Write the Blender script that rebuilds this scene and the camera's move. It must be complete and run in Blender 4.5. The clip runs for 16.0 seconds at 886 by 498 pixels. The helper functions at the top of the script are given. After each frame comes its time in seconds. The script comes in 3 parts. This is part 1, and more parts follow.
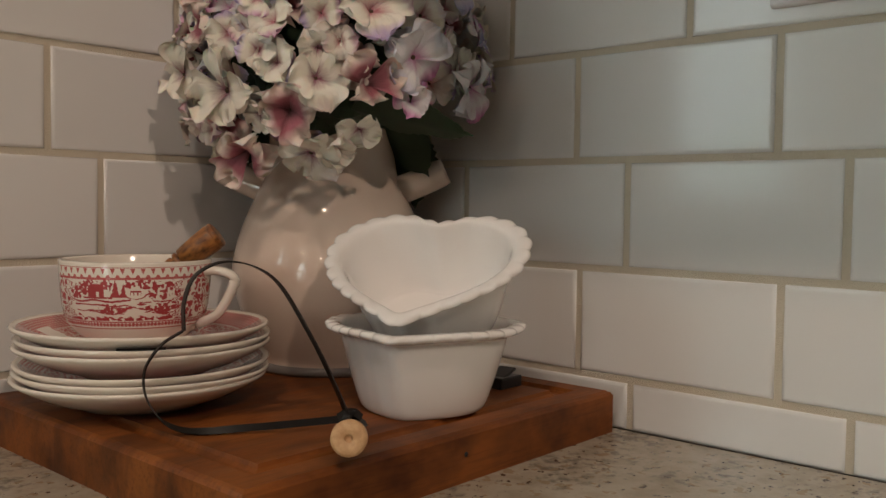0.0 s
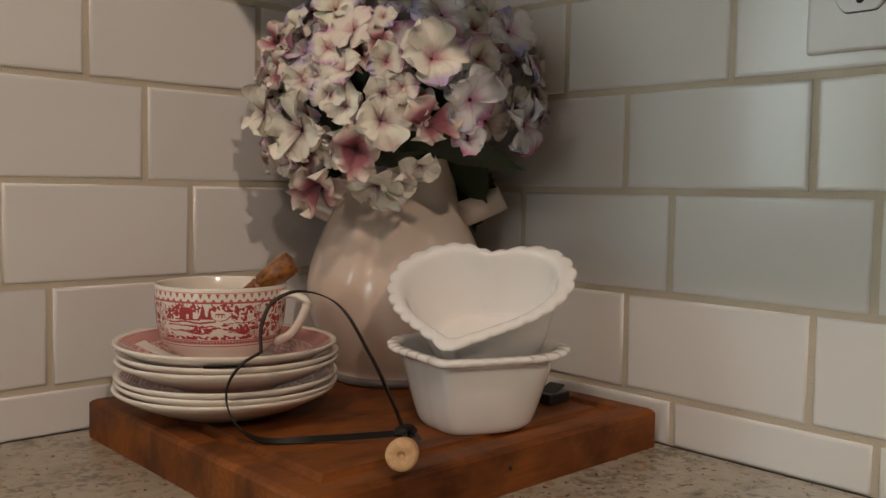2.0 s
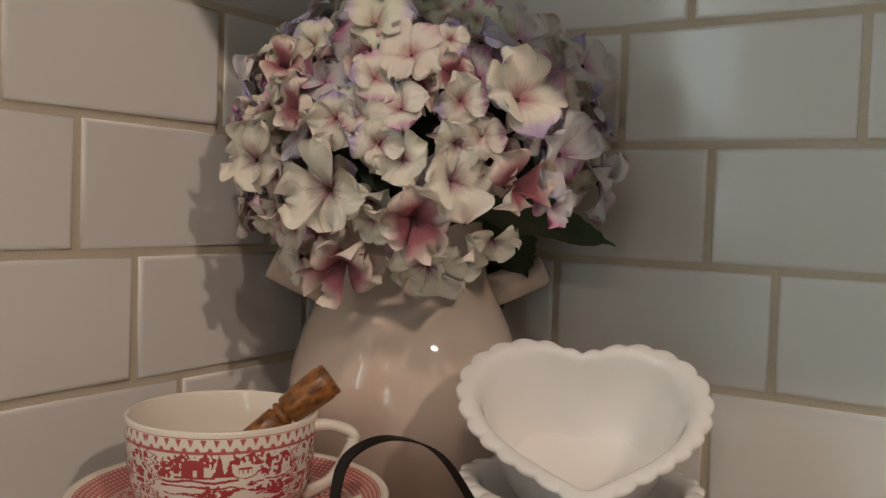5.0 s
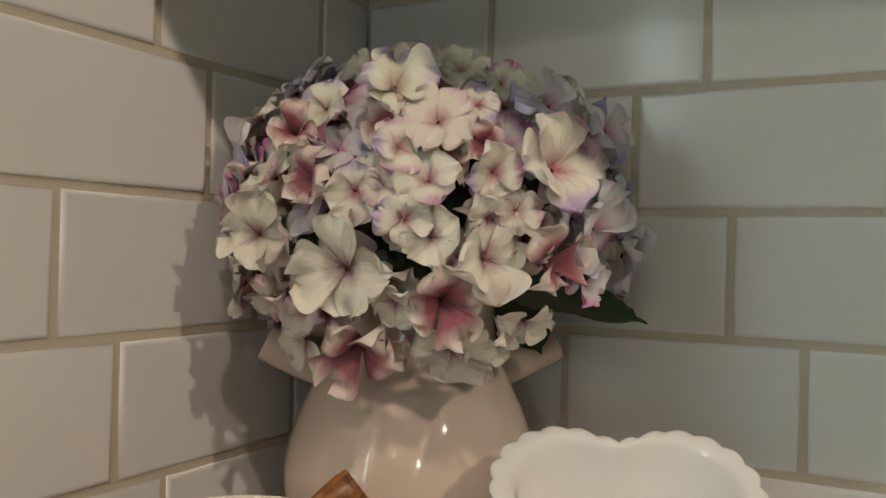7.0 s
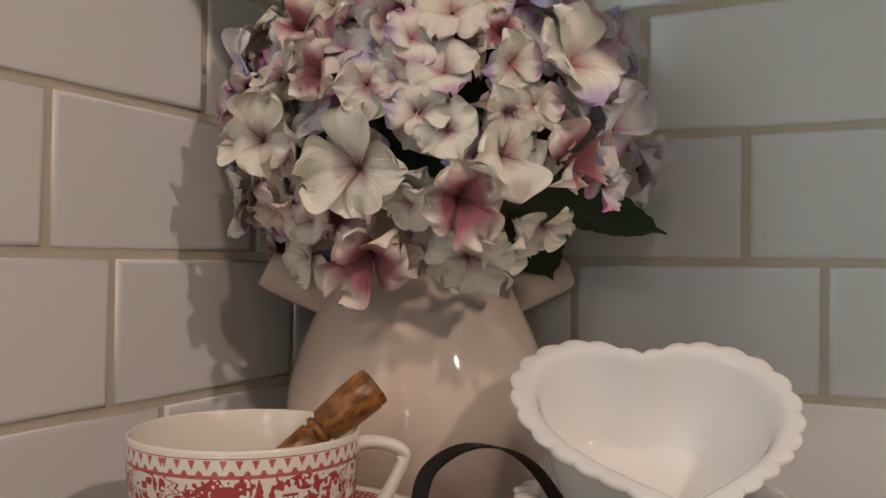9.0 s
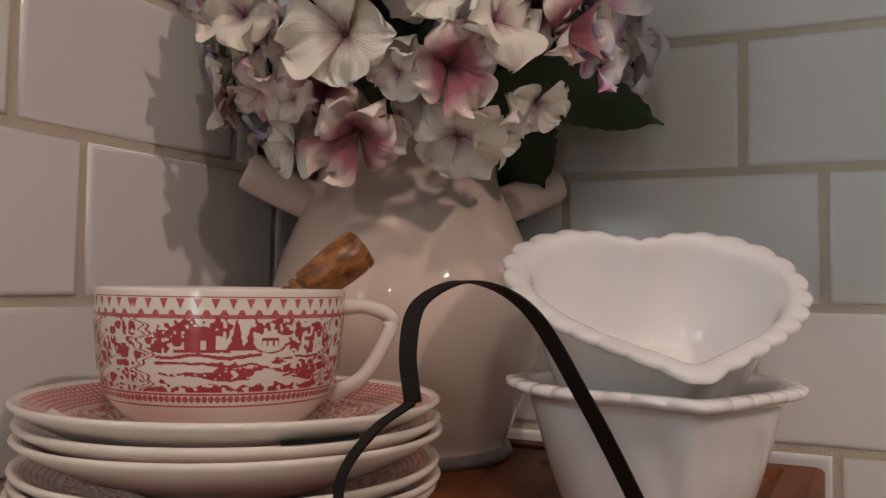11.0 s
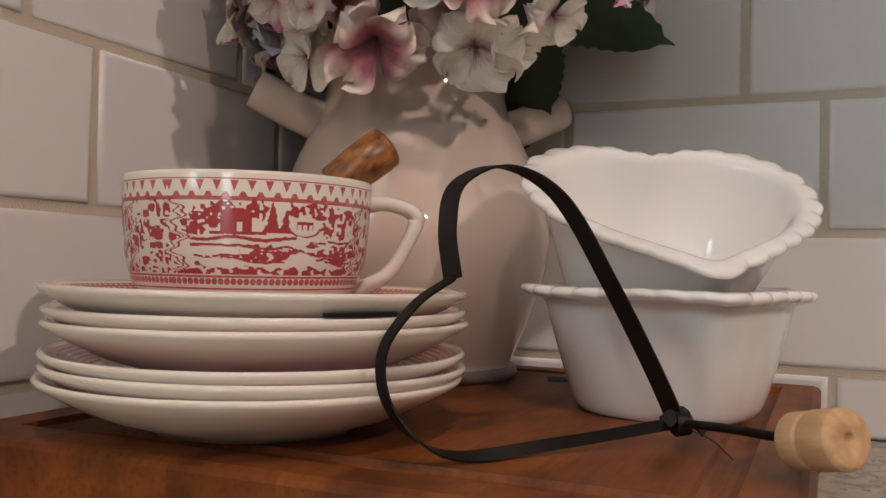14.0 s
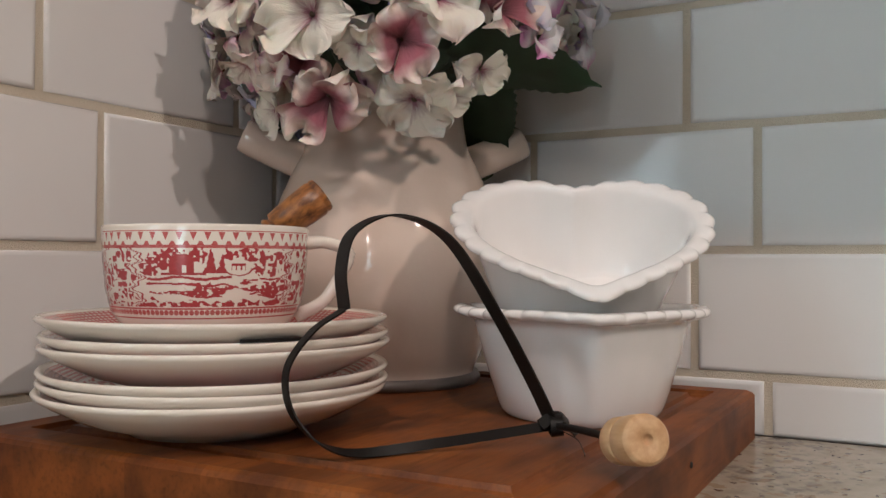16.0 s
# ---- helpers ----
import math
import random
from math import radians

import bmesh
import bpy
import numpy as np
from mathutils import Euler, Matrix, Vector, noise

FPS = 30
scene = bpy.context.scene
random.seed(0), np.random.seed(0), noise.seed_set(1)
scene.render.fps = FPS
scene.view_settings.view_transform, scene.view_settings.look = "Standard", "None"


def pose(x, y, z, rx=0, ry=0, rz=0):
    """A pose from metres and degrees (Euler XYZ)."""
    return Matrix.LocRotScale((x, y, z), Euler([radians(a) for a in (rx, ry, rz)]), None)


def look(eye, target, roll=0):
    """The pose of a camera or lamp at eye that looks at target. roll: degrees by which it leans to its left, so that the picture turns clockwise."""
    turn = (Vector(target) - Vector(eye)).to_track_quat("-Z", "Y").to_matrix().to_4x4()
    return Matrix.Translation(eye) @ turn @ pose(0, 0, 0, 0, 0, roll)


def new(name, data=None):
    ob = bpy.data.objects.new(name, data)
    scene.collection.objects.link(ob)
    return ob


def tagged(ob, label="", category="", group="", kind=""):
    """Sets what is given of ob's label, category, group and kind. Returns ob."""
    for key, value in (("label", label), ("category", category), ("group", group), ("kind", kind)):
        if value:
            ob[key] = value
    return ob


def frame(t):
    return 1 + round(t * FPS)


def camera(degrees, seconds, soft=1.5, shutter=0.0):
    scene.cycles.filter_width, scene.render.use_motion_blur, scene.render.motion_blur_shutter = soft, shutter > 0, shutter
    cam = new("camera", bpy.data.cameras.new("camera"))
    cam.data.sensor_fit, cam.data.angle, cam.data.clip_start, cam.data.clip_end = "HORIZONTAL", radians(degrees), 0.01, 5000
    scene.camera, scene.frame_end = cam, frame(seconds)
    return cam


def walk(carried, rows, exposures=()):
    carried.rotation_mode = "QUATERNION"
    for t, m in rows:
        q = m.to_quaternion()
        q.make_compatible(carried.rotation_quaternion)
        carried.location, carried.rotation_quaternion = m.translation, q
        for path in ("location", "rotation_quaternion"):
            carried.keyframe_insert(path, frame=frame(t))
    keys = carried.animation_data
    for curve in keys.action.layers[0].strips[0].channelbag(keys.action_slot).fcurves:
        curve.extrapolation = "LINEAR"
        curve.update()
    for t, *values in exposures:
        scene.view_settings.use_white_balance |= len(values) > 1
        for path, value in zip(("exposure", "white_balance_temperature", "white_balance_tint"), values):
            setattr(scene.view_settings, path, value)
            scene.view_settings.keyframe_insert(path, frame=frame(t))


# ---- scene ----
cam = camera(53.1, 16.0)
# seconds, eye, yaw, pitch, roll
PATH = [
    (0, -0.5635, -0.6452, 0.1603, -48.14, -2.82, 0.79),
    (0.5, -0.5713, -0.6435, 0.1684, -48.59, -2.68, 0.88),
    (1, -0.5783, -0.6584, 0.1823, -46.86, -2.47, 1.12),
    (1.5, -0.5845, -0.6790, 0.1922, -44.85, -2.25, 1.13),
    (2, -0.5883, -0.6944, 0.1929, -42.92, -3.79, 1.07),
    (2.5, -0.5937, -0.7110, 0.1978, -42.54, -4.13, 0.97),
    (3, -0.6007, -0.6724, 0.1975, -44.61, -4.00, 0.24),
    (3.5, -0.6002, -0.6014, 0.1916, -49.55, -4.74, 0.24),
    (4, -0.5944, -0.5333, 0.1938, -53.23, -5.14, 0.90),
    (4.5, -0.5900, -0.4757, 0.2099, -55.82, -3.76, 1.06),
    (5, -0.5782, -0.4469, 0.2280, -56.72, -2.69, 1.89),
    (7.5, -0.5674, -0.3669, 0.2448, -62.22, 0.25, 0.98),
    (8, -0.5641, -0.3590, 0.2273, -62.65, -0.43, 0.85),
    (8.5, -0.5620, -0.3582, 0.2117, -63.18, 0.19, 0.64),
    (9, -0.5594, -0.3528, 0.1916, -63.09, 0.97, 0.68),
    (9.5, -0.5576, -0.3434, 0.1728, -63.33, 1.44, 0.73),
    (10, -0.5516, -0.3413, 0.1547, -63.48, 2.18, 0.63),
    (12.5, -0.5360, -0.3370, 0.1004, -65.88, 1.96, 1.65),
    (13, -0.5385, -0.3341, 0.0965, -66.47, 1.69, 1.98),
    (13.5, -0.5440, -0.3305, 0.0950, -66.91, 1.13, 1.68),
    (14, -0.5530, -0.3213, 0.0936, -66.42, 0.91, 1.27),
    (14.5, -0.5654, -0.3238, 0.1000, -64.92, 0.50, 1.14),
    (15, -0.5721, -0.3402, 0.1004, -63.06, 1.44, 0.75),
    (15.5, -0.5811, -0.3708, 0.0993, -61.57, 1.33, 0.67),
    (16, -0.5798, -0.4147, 0.1083, -60.94, 0.72, 0.17),
]


def aimed(x, y, z, yaw, pitch, roll):
    a, b = radians(yaw), radians(pitch)
    return look((x, y, z), (x - math.sin(a) * math.cos(b), y + math.cos(a) * math.cos(b), z + math.sin(b)), roll)


EXPOSURES = [(0.0, -0.05, 6300, 15), (3.0, 0.0, 6300, 15), (4.0, -0.05, 6200, 19), (5.0, 0.0, 6200, 15), (7.5, 0.20, 6150, 8), (8.5, 0.17, 6100, 13), (10.0, 0.12, 6000, 20), (12.5, -0.10, 6050, 24), (13.0, -0.06, 6050, 24), (14.0, 0.38, 6000, 20), (14.5, 0.42, 6000, 20), (16.0, 0.54, 5600, 15)]
walk(cam, [(row[0], aimed(*row[1:])) for row in PATH], EXPOSURES)

# ---- light: ceiling lamps in the room, daylight through the window in the left wall ----
world = bpy.data.worlds.new("world")
scene.world = world
world.use_nodes = True
world.node_tree.nodes["Background"].inputs[0].default_value = (0.75, 0.9, 1.0, 1)
world.node_tree.nodes["Background"].inputs[1].default_value = 0.1


def ceiling_lamp(x, y, z, watts, size=0.03, colour=(1.0, 0.78, 0.58)):
    lamp = bpy.data.lights.new("ceiling_lamp_light", "SPOT")
    lamp.energy, lamp.shadow_soft_size, lamp.color = watts, size, colour
    lamp.spot_size, lamp.spot_blend = radians(120), 0.5
    ob = new("ceiling_lamp_light", lamp)
    ob.matrix_world = look((x, y, z), (x * 0.45, y * 0.45, 0))
    return ob


ceiling_lamp(-1.10, -2.20, 1.48, 58)
ceiling_lamp(-1.12, -0.78, 1.48, 25)
ceiling_lamp(-3.45, -1.00, 1.48, 27, colour=(1.0, 0.82, 0.64))
ceiling_lamp(-3.45, -2.60, 1.48, 8, colour=(1.0, 0.82, 0.66))

# ---- materials ----


def rgba(c):
    return (c[0], c[1], c[2], 1)


class Nodes:
    """A short way to write node trees."""

    def __init__(self, name):
        self.mat = bpy.data.materials.new(name)
        self.mat.use_nodes = True
        self.tree = self.mat.node_tree
        self.bsdf = self.tree.nodes["Principled BSDF"]

    def add(self, kind, **inputs):
        n = self.tree.nodes.new(kind)
        for k, v in inputs.items():
            self.put(n.inputs[k.replace("_", " ")], v)
        return n

    def put(self, socket, v):
        if isinstance(v, bpy.types.NodeSocket):
            self.tree.links.new(v, socket)
        else:
            socket.default_value = v

    def set(self, **inputs):
        for k, v in inputs.items():
            self.put(self.bsdf.inputs[k.replace("_", " ")], v)

    def math(self, op, a, b=0.0, c=0.0):
        n = self.tree.nodes.new("ShaderNodeMath")
        n.operation = op
        for s, v in zip(n.inputs, (a, b, c)):
            self.put(s, v)
        return n.outputs[0]

    def mix(self, fac, a, b):
        n = self.tree.nodes.new("ShaderNodeMix")
        n.data_type = "RGBA"
        self.put(n.inputs[0], fac)
        self.put(n.inputs[6], a)
        self.put(n.inputs[7], b)
        return n.outputs[2]

    def ramp(self, fac, *stops):
        n = self.tree.nodes.new("ShaderNodeValToRGB")
        while len(n.color_ramp.elements) < len(stops):
            n.color_ramp.elements.new(0.5)
        for e, (p, c) in zip(n.color_ramp.elements, stops):
            e.position, e.color = p, rgba(c)
        self.put(n.inputs[0], fac)
        return n.outputs[0]

    def coords(self, which="Object"):
        return self.tree.nodes.new("ShaderNodeTexCoord").outputs[which]

    def noise(self, vec, scale, detail=3.0, rough=0.5, stretch=None):
        if stretch:
            m = self.tree.nodes.new("ShaderNodeMapping")
            m.inputs["Scale"].default_value = stretch
            self.put(m.inputs[0], vec)
            vec = m.outputs[0]
        return self.add("ShaderNodeTexNoise", Vector=vec, Scale=scale, Detail=detail, Roughness=rough).outputs[0]

    def bump(self, height, strength=0.2, distance=0.001):
        self.set(Normal=self.add("ShaderNodeBump", Height=height, Strength=strength, Distance=distance).outputs[0])


def m_tile():
    n = Nodes("glazed_tile")
    info = n.tree.nodes.new("ShaderNodeObjectInfo")
    co = n.coords()
    shift = n.add("ShaderNodeVectorMath")
    n.put(shift.inputs[0], co)
    n.put(shift.inputs[1], info.outputs["Location"])
    v = shift.outputs[0]
    base = n.mix(info.outputs["Random"], (0.70, 0.70, 0.695, 1), (0.76, 0.755, 0.745, 1))
    stain = n.noise(v, 14, 4)
    n.set(Base_Color=n.mix(n.math("MULTIPLY", stain, 0.18), base, (0.58, 0.54, 0.49, 1)), Roughness=0.14, Specular_IOR_Level=0.34, Coat_Weight=0.1, Coat_Roughness=0.05)
    n.bump(n.noise(v, 16, 2), 0.22, 0.0010)
    return n.mat


def m_grout():
    n = Nodes("sanded_grout")
    co = n.coords()
    fine = n.noise(co, 1400, 4, 0.7)
    big = n.noise(co, 30, 3)
    n.set(Base_Color=n.mix(big, n.mix(fine, (0.47, 0.41, 0.31, 1), (0.74, 0.67, 0.55, 1)), (0.64, 0.575, 0.465, 1)), Roughness=0.95)
    n.bump(n.noise(co, 900, 4, 0.7), 0.9, 0.0012)
    return n.mat


def m_granite():
    n = Nodes("speckled_granite")
    co = n.coords()
    warm = n.ramp(n.noise(co, 38, 5, 0.6), (0.3, (0.27, 0.225, 0.165)), (0.55, (0.38, 0.335, 0.265)), (0.75, (0.31, 0.26, 0.185)))
    spots = n.noise(co, 150, 3, 0.55)
    col = n.mix(n.math("GREATER_THAN", spots, 0.64), warm, (0.10, 0.07, 0.05, 1))
    rust = n.noise(co, 95, 2)
    col = n.mix(n.math("MULTIPLY", n.math("GREATER_THAN", rust, 0.63), 0.6), col, (0.26, 0.17, 0.09, 1))
    grey = n.ramp(n.math("MULTIPLY_ADD", n.noise(co, 120, 4, 0.6), 0.45, n.math("MULTIPLY", n.noise(co, 10, 3), 0.62)), (0.56, (0, 0, 0)), (0.64, (1, 1, 1)))
    col = n.mix(n.math("MULTIPLY", grey, 0.75), col, (0.13, 0.115, 0.095, 1))
    n.set(Base_Color=col, Roughness=0.22)
    return n.mat


def m_board():
    n = Nodes("oiled_butcher_block")
    co = n.coords()
    grain = n.noise(co, 60, 6, 0.6, (0.12, 1.0, 1.0))
    wave = n.noise(co, 14, 5, 0.6, (0.4, 2.2, 1.0))
    info = n.tree.nodes.new("ShaderNodeObjectInfo")
    tone = n.ramp(info.outputs["Random"], (0.0, (0.095, 0.026, 0.006)), (0.3, (0.21, 0.063, 0.012)), (0.65, (0.145, 0.041, 0.008)), (1.0, (0.28, 0.095, 0.019)))
    fibre = n.noise(co, 420, 4, 0.6, (0.06, 1.0, 1.0))
    col = n.mix(n.math("MULTIPLY", grain, 0.8), tone, (0.37, 0.115, 0.024, 1))
    col = n.mix(n.ramp(fibre, (0.50, (0, 0, 0)), (0.74, (0.5, 0.5, 0.5))), col, (0.07, 0.019, 0.007, 1))
    col = n.mix(n.ramp(wave, (0.50, (0, 0, 0)), (0.68, (0.8, 0.8, 0.8))), col, (0.06, 0.017, 0.007, 1))
    blot = n.noise(co, 22, 4, 0.6, (0.7, 1.2, 1.0))
    col = n.mix(n.ramp(blot, (0.44, (0, 0, 0)), (0.68, (0.8, 0.8, 0.8))), col, (0.045, 0.011, 0.004, 1))
    col = n.mix(0.10, col, (0.02, 0.006, 0.002, 1))
    n.set(Base_Color=col, Roughness=n.math("MULTIPLY_ADD", grain, 0.25, 0.36), Specular_IOR_Level=0.22)
    n.bump(grain, 0.35, 0.0008)
    return n.mat


def m_glaze(name, colour, rough=0.12, patch=0.1, dirt=(0.55, 0.45, 0.36), dents=45, depth=0.15):
    n = Nodes(name)
    co = n.coords()
    v = n.math("MULTIPLY", n.noise(co, 40, 4), patch)
    n.set(Base_Color=n.mix(v, rgba(colour), rgba(dirt)), Roughness=rough, Coat_Weight=0.6, Coat_Roughness=0.03)
    n.bump(n.noise(co, dents, 2), depth, 0.0008)
    return n.mat


def m_wood(name, light, dark, stretch, scale=220, rough=0.5):
    n = Nodes(name)
    co = n.coords()
    g = n.noise(co, scale, 5, 0.6, stretch)
    n.set(Base_Color=n.ramp(g, (0.35, dark), (0.65, light)), Roughness=rough)
    n.bump(g, 0.2, 0.0004)
    return n.mat


def m_plain(name, colour, rough, vary=0.15, scale=60, metal=0.0):
    n = Nodes(name)
    v = n.noise(n.coords(), scale, 4)
    low = tuple(c * (1 - 2 * vary) for c in colour)
    n.set(Base_Color=n.mix(v, rgba(low), rgba(colour)), Roughness=rough, Metallic=metal)
    n.bump(v, 0.1, 0.0004)
    return n.mat


RED = (0.46, 0.055, 0.055, 1)
CREAM = (0.80, 0.745, 0.665, 1)


def m_transfer_cup():
    """Cream glaze with a red printed landscape between a toothed and a beaded border."""
    n = Nodes("printed_cup_glaze")
    co = n.coords()
    sep = n.add("ShaderNodeSeparateXYZ", Vector=co)
    x, y, z = sep.outputs
    ang = n.math("ARCTAN2", y, x)
    zr = n.math("MULTIPLY", z, 1000.0)
    zz = n.math("MULTIPLY_ADD", zr, 0.94, -3.3)

    def band(a, b):
        return n.math("MULTIPLY", n.math("GREATER_THAN", zz, a), n.math("LESS_THAN", zz, b))

    arc = n.math("MULTIPLY", ang, 46.0)
    comb = n.add("ShaderNodeCombineXYZ", X=arc, Y=zz)
    flat = comb.outputs[0]
    # a row of hanging triangles over a notched line
    tri = n.math("PINGPONG", n.math("MULTIPLY", ang, 8.0), 0.5)
    reach = n.math("MULTIPLY", n.math("SUBTRACT", zz, 41.6), 0.075)
    teeth = n.math("MULTIPLY", band(41.6, 45.0), n.math("LESS_THAN", tri, reach))
    between = n.math("MULTIPLY", band(39.0, 41.4), n.math("GREATER_THAN", tri, n.math("MULTIPLY_ADD", n.math("SUBTRACT", zz, 39.4), 0.10, 0.20)))
    teeth = n.math("MAXIMUM", teeth, n.math("MAXIMUM", between, band(38.9, 39.9)))
    teeth2 = band(45.3, 45.7)
    line = n.math("ADD", band(38.6, 39.4), band(10.2, 10.8))
    px = n.math("MULTIPLY", n.math("SUBTRACT", n.math("FRACT", n.math("MULTIPLY", ang, 20.0)), 0.5), 2.3)
    pz = n.math("SUBTRACT", zz, 12.9)
    bead = n.math("LESS_THAN", n.math("ADD", n.math("MULTIPLY", px, px), n.math("MULTIPLY", pz, pz)), 1.15)
    bead = n.math("MAXIMUM", bead, band(14.1, 14.8))
    hatch = n.noise(flat, 1.1, 2, 0.6, (0.5, 1.6, 1))
    ink = teeth
    for part_ink in (teeth2, line, bead):
        ink = n.math("MAXIMUM", ink, part_ink)
    # ink only outside: the wall is wider than the inner face at each height
    r = n.math("SQRT", n.math("ADD", n.math("MULTIPLY", x, x), n.math("MULTIPLY", y, y)))
    out = n.math("GREATER_THAN", r, n.math("ADD", 0.0391, n.math("MULTIPLY", zr, 0.000133)))
    ink = n.math("MULTIPLY", n.math("MULTIPLY", ink, out), n.math("MULTIPLY_ADD", hatch, 0.5, 0.65))
    n.set(Base_Color=n.mix(ink, CREAM, RED), Roughness=0.14, Coat_Weight=0.4, Coat_Roughness=0.05)
    return n.mat


def m_transfer_saucer():
    """Cream rim and underside, red printed scrolls on the upper face."""
    n = Nodes("printed_saucer_glaze")
    co = n.coords()
    sep = n.add("ShaderNodeSeparateXYZ", Vector=co)
    x, y, z = sep.outputs
    r = n.math("MULTIPLY", n.math("SQRT", n.math("ADD", n.math("MULTIPLY", x, x), n.math("MULTIPLY", y, y))), 1000.0)
    nz = n.add("ShaderNodeSeparateXYZ", Vector=n.coords("Normal")).outputs[2]
    ang = n.math("ARCTAN2", y, x)
    flat = n.add("ShaderNodeCombineXYZ", X=n.math("MULTIPLY", ang, 60.0), Y=r).outputs[0]
    mesh = n.math("GREATER_THAN", n.math("ADD", n.math("SINE", n.math("MULTIPLY", ang, 150.0)), n.math("SINE", n.math("MULTIPLY", r, 3.2))), -0.5)
    net = n.math("MULTIPLY", mesh, n.math("GREATER_THAN", r, 62.0))
    scroll = n.math("GREATER_THAN", n.noise(flat, 0.4, 4, 0.65), 0.5)
    inner = n.math("MULTIPLY", scroll, n.math("LESS_THAN", r, 61.0))
    ink = n.math("MULTIPLY", n.math("MAXIMUM", net, inner), n.math("MULTIPLY", n.math("LESS_THAN", r, 75.0), n.math("GREATER_THAN", r, 30.0)))
    ring = n.math("MULTIPLY", n.math("LESS_THAN", r, 75.0), n.math("GREATER_THAN", r, 38.0))
    ink = n.math("MULTIPLY_ADD", ink, 0.5, n.math("MULTIPLY", ring, 0.40))
    panel = n.math("LESS_THAN", n.math("ADD", n.math("SINE", n.math("MULTIPLY", ang, 4.0)), n.math("MULTIPLY", n.noise(flat, 0.15, 3), 0.5)), 1.12)
    panel = n.math("MAXIMUM", panel, n.math("GREATER_THAN", r, 66.0))
    ink = n.math("MULTIPLY", n.math("MULTIPLY", ink, panel), n.math("GREATER_THAN", nz, 0.15))
    n.set(Base_Color=n.mix(ink, CREAM, RED), Roughness=0.15, Coat_Weight=0.4, Coat_Roughness=0.05)
    return n.mat


def m_petal(name, heart, field, tip, tip_from=0.6, always=False, second=(0.60, 0.26, 0.42)):
    n = Nodes(name)
    uv = n.add("ShaderNodeSeparateXYZ", Vector=n.coords("UV"))
    u = uv.outputs[0]
    info = n.tree.nodes.new("ShaderNodeObjectInfo")
    wob = n.noise(n.coords("UV"), 3.0, 3)
    uu = n.math("ADD", u, n.math("MULTIPLY_ADD", wob, 0.3, -0.15))
    vein = n.noise(n.coords("UV"), 9.0, 3, 0.5, (0.5, 5.0, 1))
    streak = n.math("ADD", uu, n.math("MULTIPLY_ADD", vein, 0.34, -0.17))
    blush = tuple(0.45 * a + 0.55 * b for a, b in zip(heart, field))
    col = n.ramp(streak, (0.07, heart), (0.20, blush), (0.36, field), (1.0, field))
    chance = info.outputs["Random"]
    where = n.ramp(uu, (tip_from, (0, 0, 0)), (0.82 if always else 0.90, (1, 1, 1)))
    tint = n.math("MULTIPLY", where, 1.0 if always else n.ramp(chance, (0.45, (0.04, 0.04, 0.04)), (0.66, (1, 1, 1))))
    edge = rgba(tip) if always else n.mix(n.math("GREATER_THAN", chance, 0.86), rgba(tip), rgba(second))
    col = n.mix(tint, col, edge)
    n.set(Base_Color=n.mix(n.math("MULTIPLY", vein, 0.16), col, (0.58, 0.52, 0.46, 1)), Roughness=0.75, Subsurface_Weight=0.08, Subsurface_Scale=0.003)
    crinkle = n.math("ADD", vein, n.math("MULTIPLY", n.noise(n.coords("UV"), 14.0, 3, 0.6), 0.6))
    n.bump(crinkle, 0.6, 0.0010)
    return n.mat


TILE, GROUT, GRANITE, BOARD = m_tile(), m_grout(), m_granite(), m_board()
# unseen walls and ceiling, kept dark to hold down the room's bounce light
LOW_BOUNCE_PAINT = m_plain("low_bounce_plaster", (0.22, 0.21, 0.19), 0.7, 0.05, 8)
# lighter copy: makes the unseen window wall reflect brighter in the right-hand tiles
BRIGHT_BOUNCE_PAINT = m_plain("bright_bounce_plaster", (0.78, 0.78, 0.75), 0.6, 0.04, 8)
CABINET = m_plain("painted_cabinet", (0.55, 0.54, 0.50), 0.45, 0.05, 8)
# unseen floor, dark for the same low bounce
FLOORING = m_plain("wood_floor", (0.10, 0.06, 0.035), 0.4, 0.3, 6)
VASE = m_glaze("beige_stoneware_glaze", (0.72, 0.60, 0.51), 0.035, 0.14, (0.50, 0.38, 0.30), 95, 0.34)
FOOT = m_plain("grey_stoneware_foot", (0.19, 0.17, 0.16), 0.40, 0.2, 120)
WHITE = m_glaze("white_porcelain", (0.85, 0.83, 0.81), 0.04, 0.05, (0.72, 0.68, 0.64), 85, 0.18)
INK = m_plain("red_print_under_glaze", (0.47, 0.070, 0.075), 0.16, 0.18, 900)
CUP, SAUCER = m_transfer_cup(), m_transfer_saucer()
GLAZE = m_glaze("cream_glaze", (0.80, 0.745, 0.665), 0.14, 0.06)
RIBBON = m_plain("black_satin_ribbon", (0.0075, 0.0058, 0.005), 0.50, 0.2, 300)
RIBBON.node_tree.nodes["Principled BSDF"].inputs["Specular IOR Level"].default_value = 0.3
BEADWOOD = m_wood("pale_turned_wood", (0.60, 0.38, 0.20), (0.48, 0.28, 0.13), (1, 1, 0.15), 260)
OLIVE = m_wood("dark_turned_wood", (0.40, 0.16, 0.038), (0.055, 0.016, 0.006), (1, 1, 0.5), 240, 0.34)
BLACK = m_plain("black_plastic", (0.010, 0.012, 0.014), 0.3, 0.1, 90)
CORD = m_plain("grey_cord", (0.10, 0.10, 0.10), 0.4, 0.1, 90)
PLASTIC = m_plain("white_plastic", (0.74, 0.73, 0.74), 0.32, 0.03, 50)
SLOT = m_plain("dark_slot", (0.012, 0.010, 0.009), 0.7, 0.1, 50)
LEAF = m_plain("dark_green_leaf", (0.016, 0.055, 0.020), 0.5, 0.35, 90)
STALK = m_plain("green_stem", (0.05, 0.07, 0.03), 0.6, 0.3, 90)
